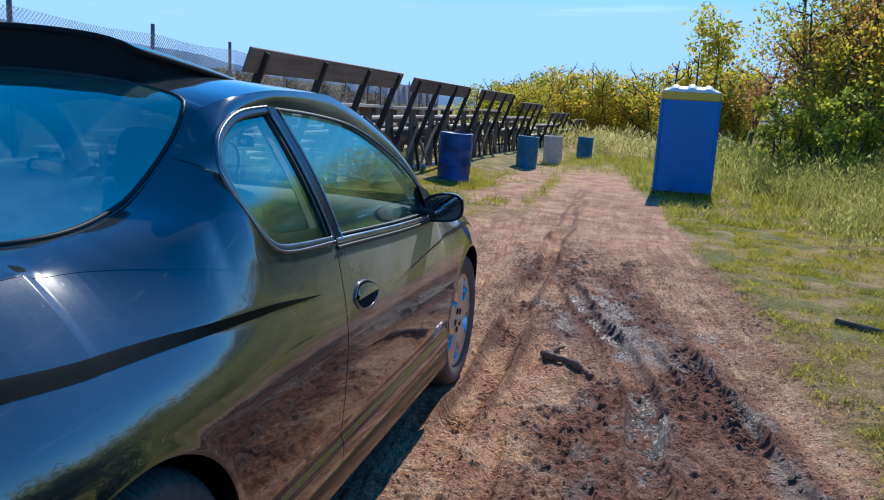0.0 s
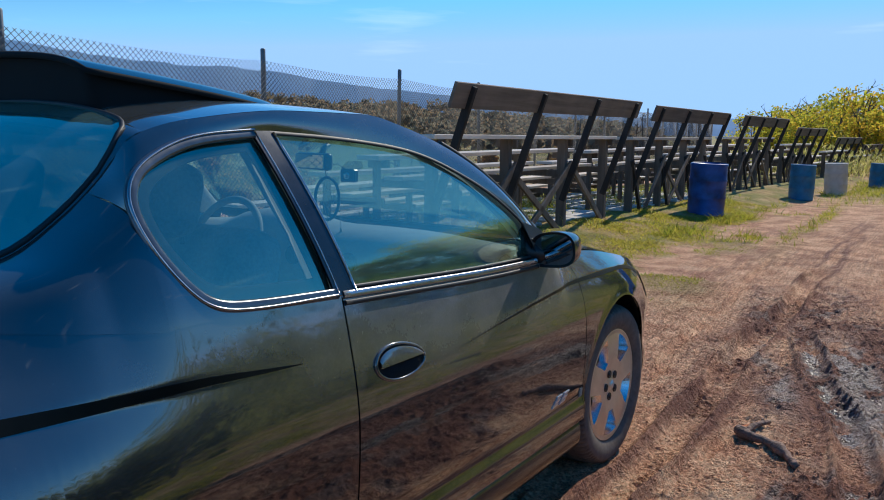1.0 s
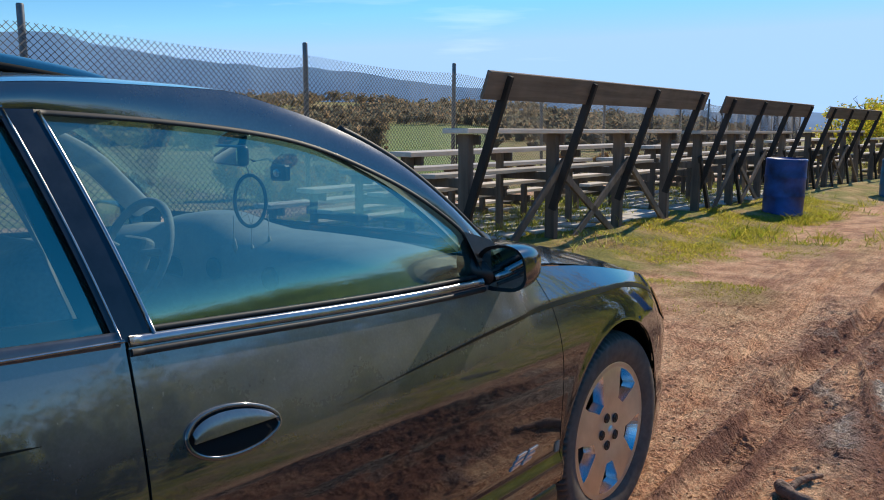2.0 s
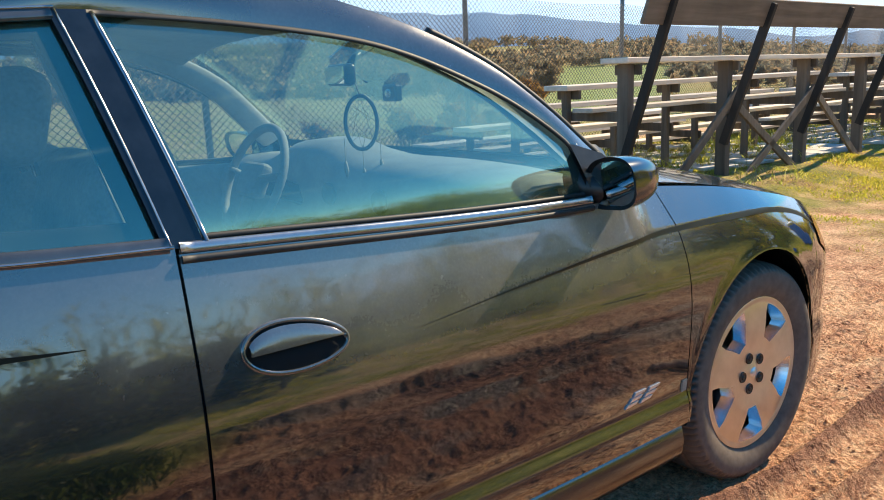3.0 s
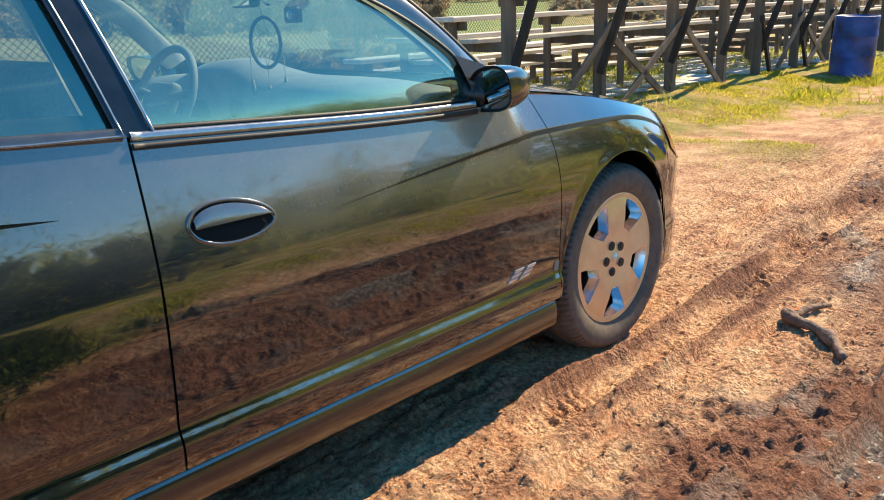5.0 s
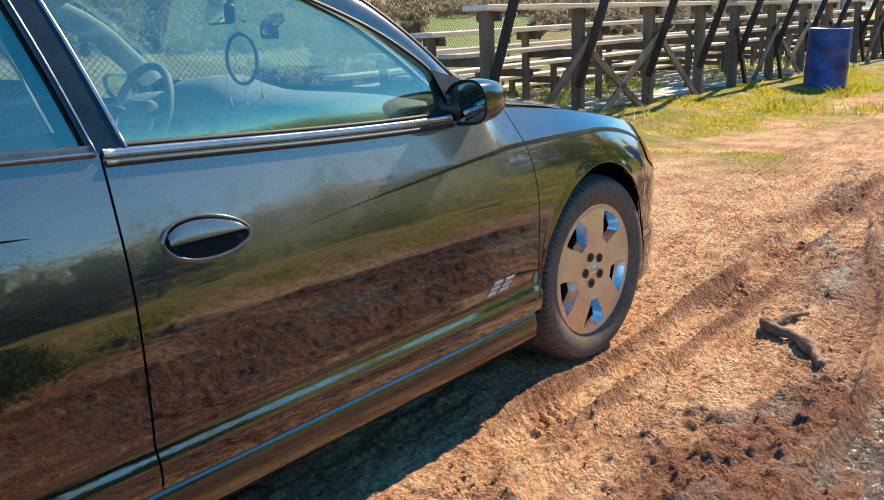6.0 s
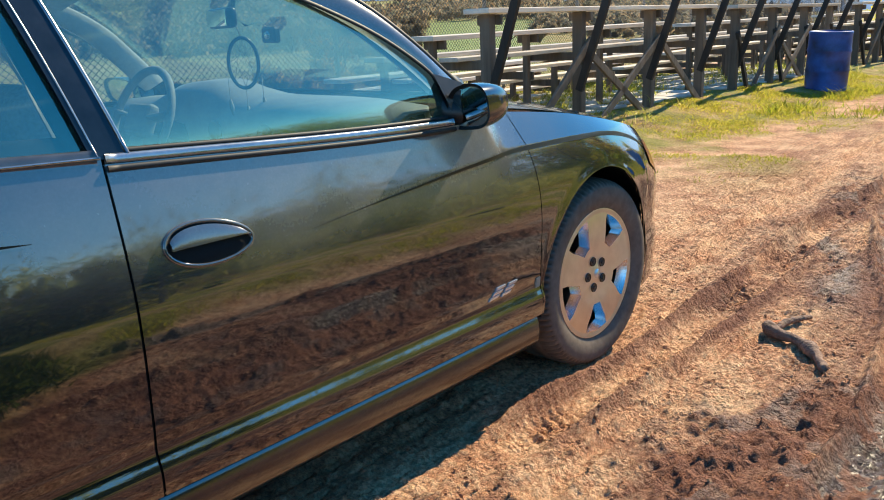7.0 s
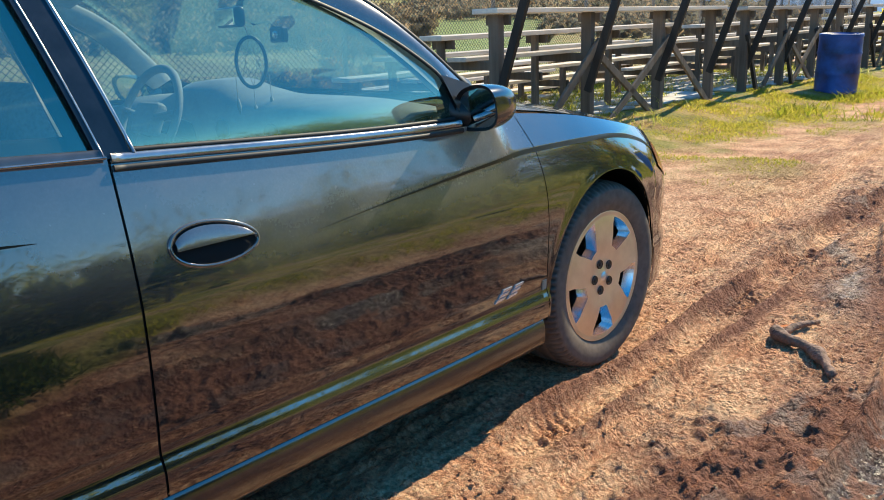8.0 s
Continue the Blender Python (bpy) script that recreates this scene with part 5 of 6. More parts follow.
for sx in (-0.565, -1.285):
    seat = new("front_seat")
    seat.parent = car
    lean = Euler((radians(-14), 0, 0)).to_matrix().to_4x4()
    bm = bmesh.new()
    cushion(bm, (sx, -1.42, 0.50), (0.50, 0.52, 0.17))
    cpart("seat_cushion", bm, CLOTH, seat, "", True)
    bm = bmesh.new()
    cushion(bm, (sx, -1.76, 0.83), (0.48, 0.16, 0.62), lean, 0.06)
    cpart("backrest", bm, CLOTH, seat, "grey cloth backrest", True)
    bm = bmesh.new()
    cushion(bm, (sx, -1.855, 1.215), (0.27, 0.11, 0.19), lean, 0.05)
    cpart("headrest", bm, CLOTH, seat, "", True)
    vs, fs = tube([(sx - 0.06, -1.83, 1.10), (sx - 0.06, -1.85, 1.20), (sx + 0.06, -1.85, 1.20), (sx + 0.06, -1.83, 1.10)], 0.007, 6)
    body("headrest_post", vs, fs, CHROME, seat)
rear_seat = new("rear_seat")
rear_seat.parent = car
bm = bmesh.new()
cushion(bm, (CX, -2.30, 0.52), (1.25, 0.50, 0.18))
cpart("seat_cushion", bm, CLOTH, rear_seat, "", True)
bm = bmesh.new()
cushion(bm, (CX, -2.56, 0.83), (1.25, 0.15, 0.50), Euler((radians(-20), 0, 0)).to_matrix().to_4x4(), 0.05)
cpart("backrest", bm, CLOTH, rear_seat, "", True)

# dashboard: a long swept shelf with a hooded cluster
pts, rows = [], 33
prof = [(-0.30, 0.955), (-0.45, 0.985), (-0.62, 1.005), (-0.74, 1.000), (-0.82, 0.965), (-0.845, 0.90), (-0.82, 0.80), (-0.76, 0.66), (-0.70, 0.55)]
for i in range(rows):
    a = -1 + 2 * i / (rows - 1)
    x = CX + a * 0.80
    hood = 0.055 * math.exp(-((x + 1.29) / 0.19) ** 4)
    for k, (y, z) in enumerate(prof):
        pts.append((x, y - 0.10 * abs(a) ** 3 + (0.22 * abs(a) ** 2.5 * (k < 2)) * -1, z + hood * (2 <= k <= 4) - 0.012 * a * a))
dash = body("dashboard", pts, grid_faces(rows, len(prof)), DASH, None, "grey-green vinyl dashboard", False, 0.01)
for x in (-0.30, -0.78, -1.07):
    vs, fs = lathe([(0.0, 0.003), (0.030, 0.003), (0.036, 0.0), (0.038, -0.01)], "y", (x, -0.862, 0.90), 20)
    vs = [(a, b * 1 + 0, c) for a, b, c in vs]
    body("air_vent", [(a, -0.862 - (b + 0.862), c) for a, b, c in vs], fs, PLASTIC, dash)
# steering wheel
wheel_m = Matrix.Translation((-1.29, -1.01, 0.945)) @ Euler((radians(66), 0, 0)).to_matrix().to_4x4()
sw = new("steering_wheel")
sw.parent = car
vs, fs = tube([wheel_m @ Vector((0.185 * math.cos(a), 0.185 * math.sin(a), 0)) for a in np.linspace(0, 2 * math.pi, 41)[:-1]], 0.015, 8, True)
body("wheel_rim", vs, fs, DASH, sw)
bm = bmesh.new()
cushion(bm, wheel_m.translation, (0.15, 0.12, 0.05), wheel_m.to_3x3().to_4x4(), 0.02)
for a in (0.15, math.pi - 0.15, -math.pi / 2):
    p0, p1 = wheel_m @ Vector((0.06 * math.cos(a), 0.06 * math.sin(a), 0)), wheel_m @ Vector((0.18 * math.cos(a), 0.18 * math.sin(a), 0))
    beam(bm, p0, p1, 0.045, 0.014)
cpart("wheel_boss", bm, DASH, sw)
vs, fs = tube([wheel_m.translation, (-1.29, -0.80, 0.86)], 0.035, 10)
body("steering_column", vs, fs, PLASTIC, sw)
# inner skins of the doors and pillars
for left in (False, True):
    ys = np.linspace(-2.25, -0.62, 24)
    pts = [(x, y, z + float(top_z(y)) - 0.98) for y in ys for x, z in ((-0.075, 0.985), (-0.105, 0.975), (-0.125, 0.90), (-0.13, 0.70), (-0.16, 0.66), (-0.16, 0.58), (-0.13, 0.55), (-0.13, 0.30))]
    body("door_trim", pts, grid_faces(24, 8), DASH, None, "", left, 0.004)
    a = np.array([(-0.70, 1.03), (-0.86, 1.16), (-1.00, 1.27), (-1.12, 1.335), (-1.3, 1.385)])
    pts = [(float(spline(y, EDGE_Y, EDGE_X)) - dx, y + dy, float(spline(y, EDGE_Y, EDGE_Z)) - dz) for y in np.linspace(-0.70, -1.30, 20) for dx, dy, dz in ((0.012, -0.035, 0.05), (0.045, -0.03, 0.045), (0.065, 0.02, 0.015), (0.05, 0.035, 0.012))]
    body("pillar_trim", pts, grid_faces(20, 4), LINER, None, "pale grey inner pillar trim", left, 0.004)
    pts = [(float(upper_x(y, z)) - 0.035 - 0.01 * k, y, z) for (y, z) in ((-1.735, 1.005), (-1.765, 1.15), (-1.80, 1.28), (-1.815, 1.37)) for k, y in ((0, y - 0.055), (1, y - 0.02), (1, y + 0.04), (0, y + 0.07))]
    body("pillar_trim", pts, grid_faces(4, 4), DASH, None, "", left, 0.004)
# headlining with the sunroof's opening left free
for t0, t1, s0, s1 in ((6.05, 7.4, -0.94, 0.94), (8.6, 9.0, -0.94, 0.94), (7.4, 8.6, 0.60, 0.94), (7.4, 8.6, -0.94, -0.60)):
    pts = np.concatenate([top_line(np.full(14, s), t0, t1, 14, -0.035) for s in np.linspace(s0, s1, 14)])
    body("headlining", pts, grid_faces(14, 14), LINER, None, "", False, 0.004)
# inside mirror on its stalk
mir = new("inside_mirror")
mir.parent = car
bm = bmesh.new()
cushion(bm, (CX - 0.02, -0.86, 1.275), (0.23, 0.035, 0.065), Euler((0, 0, radians(-16))).to_matrix().to_4x4(), 0.015)
cpart("mirror_shell", bm, PLASTIC, mir, "", True)
bm = bmesh.new()
box(bm, (CX - 0.025, -0.880, 1.275), (0.20, 0.004, 0.050), Euler((0, 0, radians(-16))).to_matrix().to_4x4())
cpart("mirror_glass", bm, MIRROR, mir)
vs, fs = tube([(CX, -0.85, 1.29), (CX, -0.82, 1.325), (CX, -0.80, 1.335)], 0.012, 8)
body("stalk", vs, fs, PLASTIC, mir)

# hanging from the mirror: a hoop with a net, thread and drops
hoop = thing("dreamcatcher", (CX, -0.808, 1.052), "dark hoop ornament with netting hanging from the inside mirror", "ornament")
hc = Vector((0, 0, 0.077))
ring = [hc + Vector((0.022 * math.cos(a), 0.044 * math.cos(a), 0.082 * math.sin(a))) for a in np.linspace(0, 2 * math.pi, 33)[:-1]]
vs, fs = tube(ring, 0.0065, 6, True)
mesh_ob("ring", vs, fs, PLASTIC, hoop)
vs, fs = tube([hc + Vector((0, 0, 0.078)), hc + Vector((0, -0.02, 0.14))], 0.002, 5)
mesh_ob("cord", vs, fs, BEIGE, hoop)
vs, fs = [], []
for k in range(8):
    a, b = ring[4 * k], ring[(4 * k + 12) % 32]
    v, f = tube([a, b], 0.0008, 3)
    fs += [tuple(i + len(vs) for i in q) for q in f]
    vs += v
mesh_ob("net", vs, fs, BEIGE, hoop)
for dy in (-0.05, 0.0, 0.05):
    top = hc + Vector((dy * 0.5, dy, -0.07 if dy == 0 else -0.045))
    vs, fs = tube([top, top + Vector((0, 0, -0.07)), top + Vector((0, 0, -0.075)), top + Vector((0.004, 0, -0.10)), top + Vector((0.006, 0, -0.125))], 0.008, 6, False, [0.15, 0.15, 0.6, 1.0, 0.2])
    mesh_ob("feather", vs, fs, BEIGE, hoop, "pale feather drop")
dashcam = thing("dash_camera", (CX + 0.02, -0.70, 1.185), "small black camera box stuck to the windscreen", "camera")
bm = bmesh.new()
box(bm, (0, 0, 0.03), (0.075, 0.03, 0.052), None, 0.006)
part("case", bm, PLASTIC, dashcam)
vs, fs = lathe([(0.0, 0.004), (0.012, 0.004), (0.014, -0.006)], "y", (0.0, -0.017, 0.03), 16)
mesh_ob("lens", [(a, -b - 0.034, c) for a, b, c in vs], fs, CHROME, dashcam)
vs, fs = tube([(-0.02, 0, 0.055), (-0.06, 0.0, 0.075), (-0.10, -0.03, 0.065), (-0.13, -0.06, 0.10)], 0.003, 5)
mesh_ob("cable", vs, fs, PLASTIC, dashcam)
slip = thing("paper_slip", (-1.20, -0.66, 1.018), "white slip of paper on the dashboard", "paper")
bm = bmesh.new()
box(bm, (0, 0, 0.010), (0.12, 0.055, 0.002), Euler((radians(18), 0, 0.2)).to_matrix().to_4x4())
part("sheet", bm, PAPER, slip)


# ---------------------------------------------------------------- bleachers
def make_bleacher(length=5.35, props=False):
    """Five rows of plank seats facing away, on posts, with a leaning back board."""
    ob = thing("bleacher", (0, 0, 0), "weathered grey timber bleacher with plank seats and a leaning back board", "bleacher", "bleachers along the fence")
    d = 0.0 if props else 0.08
    cut = 0.0 if props else 0.20
    post_y = [0.25 + d, 0.25 + d + (length - 0.5) * 0.335, 0.25 + d + (length - 0.5) * 0.675, length - 0.25]
    rnd = random.Random(4)
    for i in range(5):
        x, z = -0.02 - 0.70 * i, 1.30 - 0.215 * i
        for dx, w in ((0.0, 0.30),):
            bm = bmesh.new()
            box(bm, (x, (length + cut) / 2 + rnd.uniform(-0.03, 0.03), z), (w, length - cut, 0.048), Euler((rnd.uniform(-0.004, 0.004), rnd.uniform(-0.01, 0.01), 0)).to_matrix().to_4x4(), 0.005)
            part("seat_plank", bm, WOOD_Y, ob)
        if i < 4:
            bm = bmesh.new()
            box(bm, (x - 0.36, (length + cut) / 2 + rnd.uniform(-0.04, 0.04), z - 0.43), (0.24, (length - cut) * 0.995, 0.042), Euler((0, rnd.uniform(-0.01, 0.01), 0)).to_matrix().to_4x4(), 0.005)
            part("foot_plank", bm, WOOD_Y, ob)
    for y in post_y:
        for i in range(5):
            x, z = -0.02 - 0.70 * i, 1.30 - 0.215 * i
            bm = bmesh.new()
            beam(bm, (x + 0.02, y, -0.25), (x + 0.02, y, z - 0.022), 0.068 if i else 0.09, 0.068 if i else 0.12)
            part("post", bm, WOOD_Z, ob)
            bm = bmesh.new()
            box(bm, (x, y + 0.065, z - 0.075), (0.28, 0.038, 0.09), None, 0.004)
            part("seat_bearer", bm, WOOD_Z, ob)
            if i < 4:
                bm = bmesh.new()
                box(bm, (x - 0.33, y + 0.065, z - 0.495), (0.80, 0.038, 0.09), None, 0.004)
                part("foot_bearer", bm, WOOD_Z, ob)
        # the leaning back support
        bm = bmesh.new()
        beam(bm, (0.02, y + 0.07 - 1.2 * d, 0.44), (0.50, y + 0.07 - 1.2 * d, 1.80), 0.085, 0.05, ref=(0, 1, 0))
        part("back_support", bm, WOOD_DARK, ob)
    for (y0, z0), (y1, z1) in (((post_y[0] + 0.35, -0.1), (post_y[1] + 0.1, 0.98)), ((post_y[1] + 0.05, -0.1), (post_y[2] + 0.1, 0.95)),
                               ((post_y[2] - 0.1, -0.05), (post_y[1] + 0.05, 0.85)), ((post_y[3] - 0.05, -0.05), (post_y[2] + 0.1, 0.92))):
        bm = bmesh.new()
        beam(bm, (0.09, y0, z0), (0.09, y1, z1), 0.085, 0.036)
        part("brace", bm, WOOD_Z, ob)
    if props:
        for y in post_y:
            bm = bmesh.new()
            beam(bm, (0.06, y - 0.05, 0.95), (0.12, y + 0.42, -0.15), 0.075, 0.05)
            part("prop", bm, WOOD_DARK, ob)
    bm = bmesh.new()
    lean = Euler((0, radians(19.5), 0)).to_matrix().to_4x4()
    box(bm, (0.445, length / 2, 1.71), (0.036, length, 0.255), lean, 0.004)
    part("back_board", bm, WOOD_BACK, ob)
    return ob


bleacher_spots = [(-3.54, 3.38, 0.03, 1.5), (-3.70, 9.45, 0.0, 2.6), (-4.00, 16.35, 0.0, 1.0), (-4.02, 22.75, -0.22, 0.5), (-3.85, 29.2, -0.52, -1.5), (-3.70, 35.4, -0.82, -2.0)]
bleacher = make_bleacher()
bleacher.matrix_basis = pose(*bleacher_spots[0][:3], 0, 0, bleacher_spots[0][3])
propped = make_bleacher(5.35, True)
propped.matrix_basis = pose(*bleacher_spots[1][:3], 0, 0, bleacher_spots[1][3])
for bx, by, bz, turn in bleacher_spots[2:]:
    copy_thing(propped, pose(bx, by, bz, 0, 0, turn))

# pale boards lying in the grass under the seats
rnd = random.Random(9)
for k in range(96):
    row, col = divmod(k, 4)
    x, y = -4.05 - 0.62 * col + rnd.uniform(-0.08, 0.08), 4.6 + 0.47 * row + rnd.uniform(-0.08, 0.08)
    if y > 15.5 or (9.0 < y < 9.6) or (6.9 < y < 7.3 and col < 1):
        continue
    slab = thing("board_slab", (x, y, ground_z(x, y) + 0.008), "pale weathered board lying flat in the grass under the seats", "board", "boards under the bleachers", "", rnd.uniform(-7, 7))
    bm = bmesh.new()
    box(bm, (0, 0, 0.012), (0.54 + rnd.uniform(-0.06, 0.06), 0.34 + rnd.uniform(-0.06, 0.05), 0.035), Euler((rnd.uniform(-0.03, 0.03), rnd.uniform(-0.03, 0.03), 0)).to_matrix().to_4x4(), 0.006)
    part("board", bm, SLAB, slab)


# ---------------------------------------------------------------- barrels
def make_barrel(mat, label, x, y, lean=(0, 0), h=0.88, r=0.29):
    ob = thing("barrel", (x, y, ground_z(x, y) - 0.02), label, "barrel", "barrels beside the track")
    ob.matrix_basis = ob.matrix_basis @ Euler((radians(lean[0]), radians(lean[1]), 0)).to_matrix().to_4x4()
    prof = [(0.0, 0.005), (r - 0.03, 0.005), (r - 0.008, 0.02), (r, 0.04), (r - 0.006, 0.06)]
    for z in (0.31, 0.60):
        prof += [(r - 0.002, h * z / 0.88 - 0.03), (r + 0.009, h * z / 0.88), (r - 0.002, h * z / 0.88 + 0.03)]
    prof += [(r - 0.004, h - 0.06), (r + 0.003, h - 0.03), (r - 0.004, h - 0.004), (r - 0.018, h), (r - 0.022, h - 0.02), (0.0, h - 0.02)]
    vs, fs = lathe(prof, "z", (0, 0, 0), 40)
    mesh_ob("drum", vs, fs, mat, ob)
    for a in (0.6, 3.7):
        vs, fs = lathe([(0.0, h - 0.012), (0.026, h - 0.012), (0.03, h - 0.02)], "z", (0.19 * math.cos(a), 0.19 * math.sin(a), 0), 14)
        mesh_ob("bung", vs, fs, mat, ob)
    return ob


make_barrel(BARREL_BLUE, "scuffed dark blue plastic barrel standing in the grass", -2.93, 11.45, (1.0, 2.0), 0.93, 0.32)
make_barrel(BARREL_TEAL, "faded teal barrel standing by the far seats", -2.55, 18.2, (0, 1.5))
make_barrel(BARREL_WHITE, "dirty white barrel standing by the far seats", -2.2, 21.2, (1.5, -1.5))
make_barrel(BARREL_TEAL, "small teal barrel at the track's far bend", -1.7, 26.5, (0, 2), 0.80)


# ---------------------------------------------------------------- portable toilet
def portable_toilet(x, y, rz):
    ob = thing("portable_toilet", (x, y, ground_z(x, y) - 0.03), "blue plastic portable toilet with a yellow band and white roof", "toilet", "", "", rz)
    w, d, h = 1.08, 1.10, 1.90
    bm = bmesh.new()
    box(bm, (0, 0, 0.06), (w + 0.04, d + 0.04, 0.12), None, 0.015)
    part("skid_base", bm, PLASTIC, ob)
    for nm, c, s in (("back_wall", (0, d / 2, h / 2 + 0.06), (w, 0.03, h - 0.08)), ("front_wall", (0, -d / 2, h / 2 + 0.06), (w, 0.03, h - 0.08)),
                     ("side_wall", (-w / 2, 0, h / 2 + 0.06), (0.03, d, h - 0.08)), ("side_wall", (w / 2, 0, h / 2 + 0.06), (0.03, d, h - 0.08))):
        bm = bmesh.new()
        box(bm, c, s, None, 0.004)
        part(nm, bm, TOILET_BLUE, ob)
    for sx in (-1, 1):
        for sy in (-1, 1):
            bm = bmesh.new()
            box(bm, (sx * w / 2, sy * d / 2, h / 2 + 0.06), (0.07, 0.07, h - 0.06), None, 0.02)
            part("corner_post", bm, TOILET_BLUE, ob)
    bm = bmesh.new()
    box(bm, (0, 0, h + 0.105), (w + 0.05, d + 0.05, 0.19), None, 0.03)
    part("yellow_band", bm, TOILET_YELLOW, ob, "yellow upper band")
    # ribbed, domed roof
    pts, nu, nv = [], 41, 15
    for i in range(nu):
        a = -1 + 2 * i / (nu - 1)
        for j in range(nv):
            b = -1 + 2 * j / (nv - 1)
            rib = 0.05 * max(0.0, math.cos(a * math.pi * 3.5)) ** 0.5 * (abs(a) < 0.98)
            z = h + 0.185 + (0.12 + rib) * (1 - abs(a) ** 4) * (1 - abs(b) ** 4)
            pts.append((a * (w / 2 + 0.04), b * (d / 2 + 0.04), z))
    me = mesh_ob("roof", pts, grid_faces(nu, nv), TOILET_WHITE, ob, "white ribbed roof")
    so = me.modifiers.new("thickness", "SOLIDIFY")
    so.thickness = 0.01
    return ob


portable_toilet(1.43, 13.5, -1)


# ---------------------------------------------------------------- chain-link fence
def fence():
    ob = thing("fence", (-7.55, 5.25, 0), "tall galvanised chain-link fence on steel posts", "fence")
    d = Vector((-0.157, 0.9876, 0))
    n = Vector((0.9876, 0.157, 0))
    gap, z0, z1 = 4.12, 0.05, 2.36
    for k in range(-6, 14):
        p = d * (gap * k)
        zg = ground_z(p.x - 7.55, p.y + 5.25) - 0.3
        lean = 0.02 * math.sin(k * 2.3)
        vs, fs = lathe([(0.0, zg), (0.036, zg), (0.036, 2.52), (0.030, 2.535), (0.0, 2.535)], "z", (0, 0, 0), 10)
        mesh_ob("post", [Vector(v) + p + Vector((lean * v[2], 0, 0)) for v in vs], fs, GALV, ob)
    for k in range(-6, 13):
        # two families of slanting wires make the diamonds; the top edge sags between posts
        vs, fs = [], []
        a0, a1 = gap * k, gap * (k + 1)
        cell = 0.085
        for sgn in (1, -1):
            q = a0 - (z1 - z0) * 1.2
            while q < a1 + (z1 - z0) * 1.2:
                s0, s1 = (q - (z1 - z0) * 0.56, q + (z1 - z0) * 0.56)
                if sgn < 0:
                    s0, s1 = s1, s0
                lo, hi = 0.0, 1.0
                ds = s1 - s0
                for lim, side in ((a0, 1), (a1, -1)):
                    t = (lim - s0) / ds
                    if (ds > 0) == (side > 0):
                        lo = max(lo, t)
                    else:
                        hi = min(hi, t)
                if hi - lo > 0.01:
                    P = []
                    for t in (lo, hi):
                        s = s0 + ds * t
                        sag = 0.05 * math.sin(math.pi * (s - a0) / gap)
                        P.append(d * s + n * (0.042 + 0.004 * sgn + 0.03 * math.sin(s * 1.7)) + Vector((0, 0, z0 + (z1 - sag - z0) * t)))
                    v, f = tube(P, 0.0040, 3)
                    fs += [tuple(i + len(vs) for i in g) for g in f]
                    vs += v
                q += cell
        net = mesh_ob("wire_net", vs, fs, WIRE, ob, "sagging wire netting")
        net["kind"] = "stuff"
    return ob


fence()


# ---------------------------------------------------------------- fallen branch in the mud
bx, by = 0.44, 0.60
stick = thing("branch", (bx, by, ground_z(bx, by) - 0.012), "short muddy crooked branch lying on the track", "branch")
path = [(-0.113, 0.075, 0.035), (-0.095, 0.025, 0.04), (-0.04, -0.022, 0.045), (0.04, -0.033, 0.04), (0.10, -0.08, 0.035), (0.15, -0.14, 0.03), (0.19, -0.208, 0.022)]
p = [Vector(q) for q in path]
dense = []
for a, b in zip(p[:-1], p[1:]):
    dense += [a.lerp(b, t) for t in (0, 0.25, 0.5, 0.75)]
dense.append(p[-1])
rnd = random.Random(2)
knob = [0.8 + 0.35 * math.exp(-((i - 5) / 2.5) ** 2) + 0.3 * math.exp(-((i - 16) / 2.0) ** 2) + rnd.uniform(-0.16, 0.16) for i in range(len(dense))]
vs, fs = tube([q + Vector((rnd.uniform(-0.005, 0.005), rnd.uniform(-0.005, 0.005), rnd.uniform(-0.003, 0.003))) for q in dense], 0.024, 10, False, knob)
mesh_ob("stem", vs, fs, BRANCH, stick)
side = [Vector(q) for q in ((-0.075, 0.03, 0.035), (-0.065, 0.13, 0.04), (-0.03, 0.22, 0.04), (0.0, 0.31, 0.03))]
vs, fs = tube([a.lerp(b, k) + Vector((rnd.uniform(-0.004, 0.004), rnd.uniform(-0.004, 0.004), 0)) for a, b in zip(side[:-1], side[1:]) for k in (0, 0.5)], 0.016, 8, False, [1.0, 0.85, 0.95, 0.75, 0.8, 0.5])
mesh_ob("side_branch", vs, fs, BRANCH, stick)
leaf = thing("fallen_leaf", (0.325, 0.69, ground_z(0.325, 0.69) + 0.03), "small orange autumn leaf lying by the branch", "leaf")
mesh_ob("blade", [(0, 0, 0), (0.025, 0.012, 0.012), (0.05, 0, 0.02), (0.025, -0.014, 0.01)], [(0, 1, 2), (0, 2, 3)], ORANGE_LEAF, leaf)
chunk_x, chunk_y = 2.35, 2.2
stub = thing("wood_offcut", (chunk_x, chunk_y, ground_z(chunk_x, chunk_y)), "brown split wood offcut lying in the verge grass", "wood")
bm = bmesh.new()
beam(bm, (-0.12, 0.10, 0.025), (0.14, -0.12, 0.03), 0.05, 0.04, 0.01)
part("billet", bm, BARK, stub)


# ---------------------------------------------------------------- plants
rng = np.random.default_rng(12)


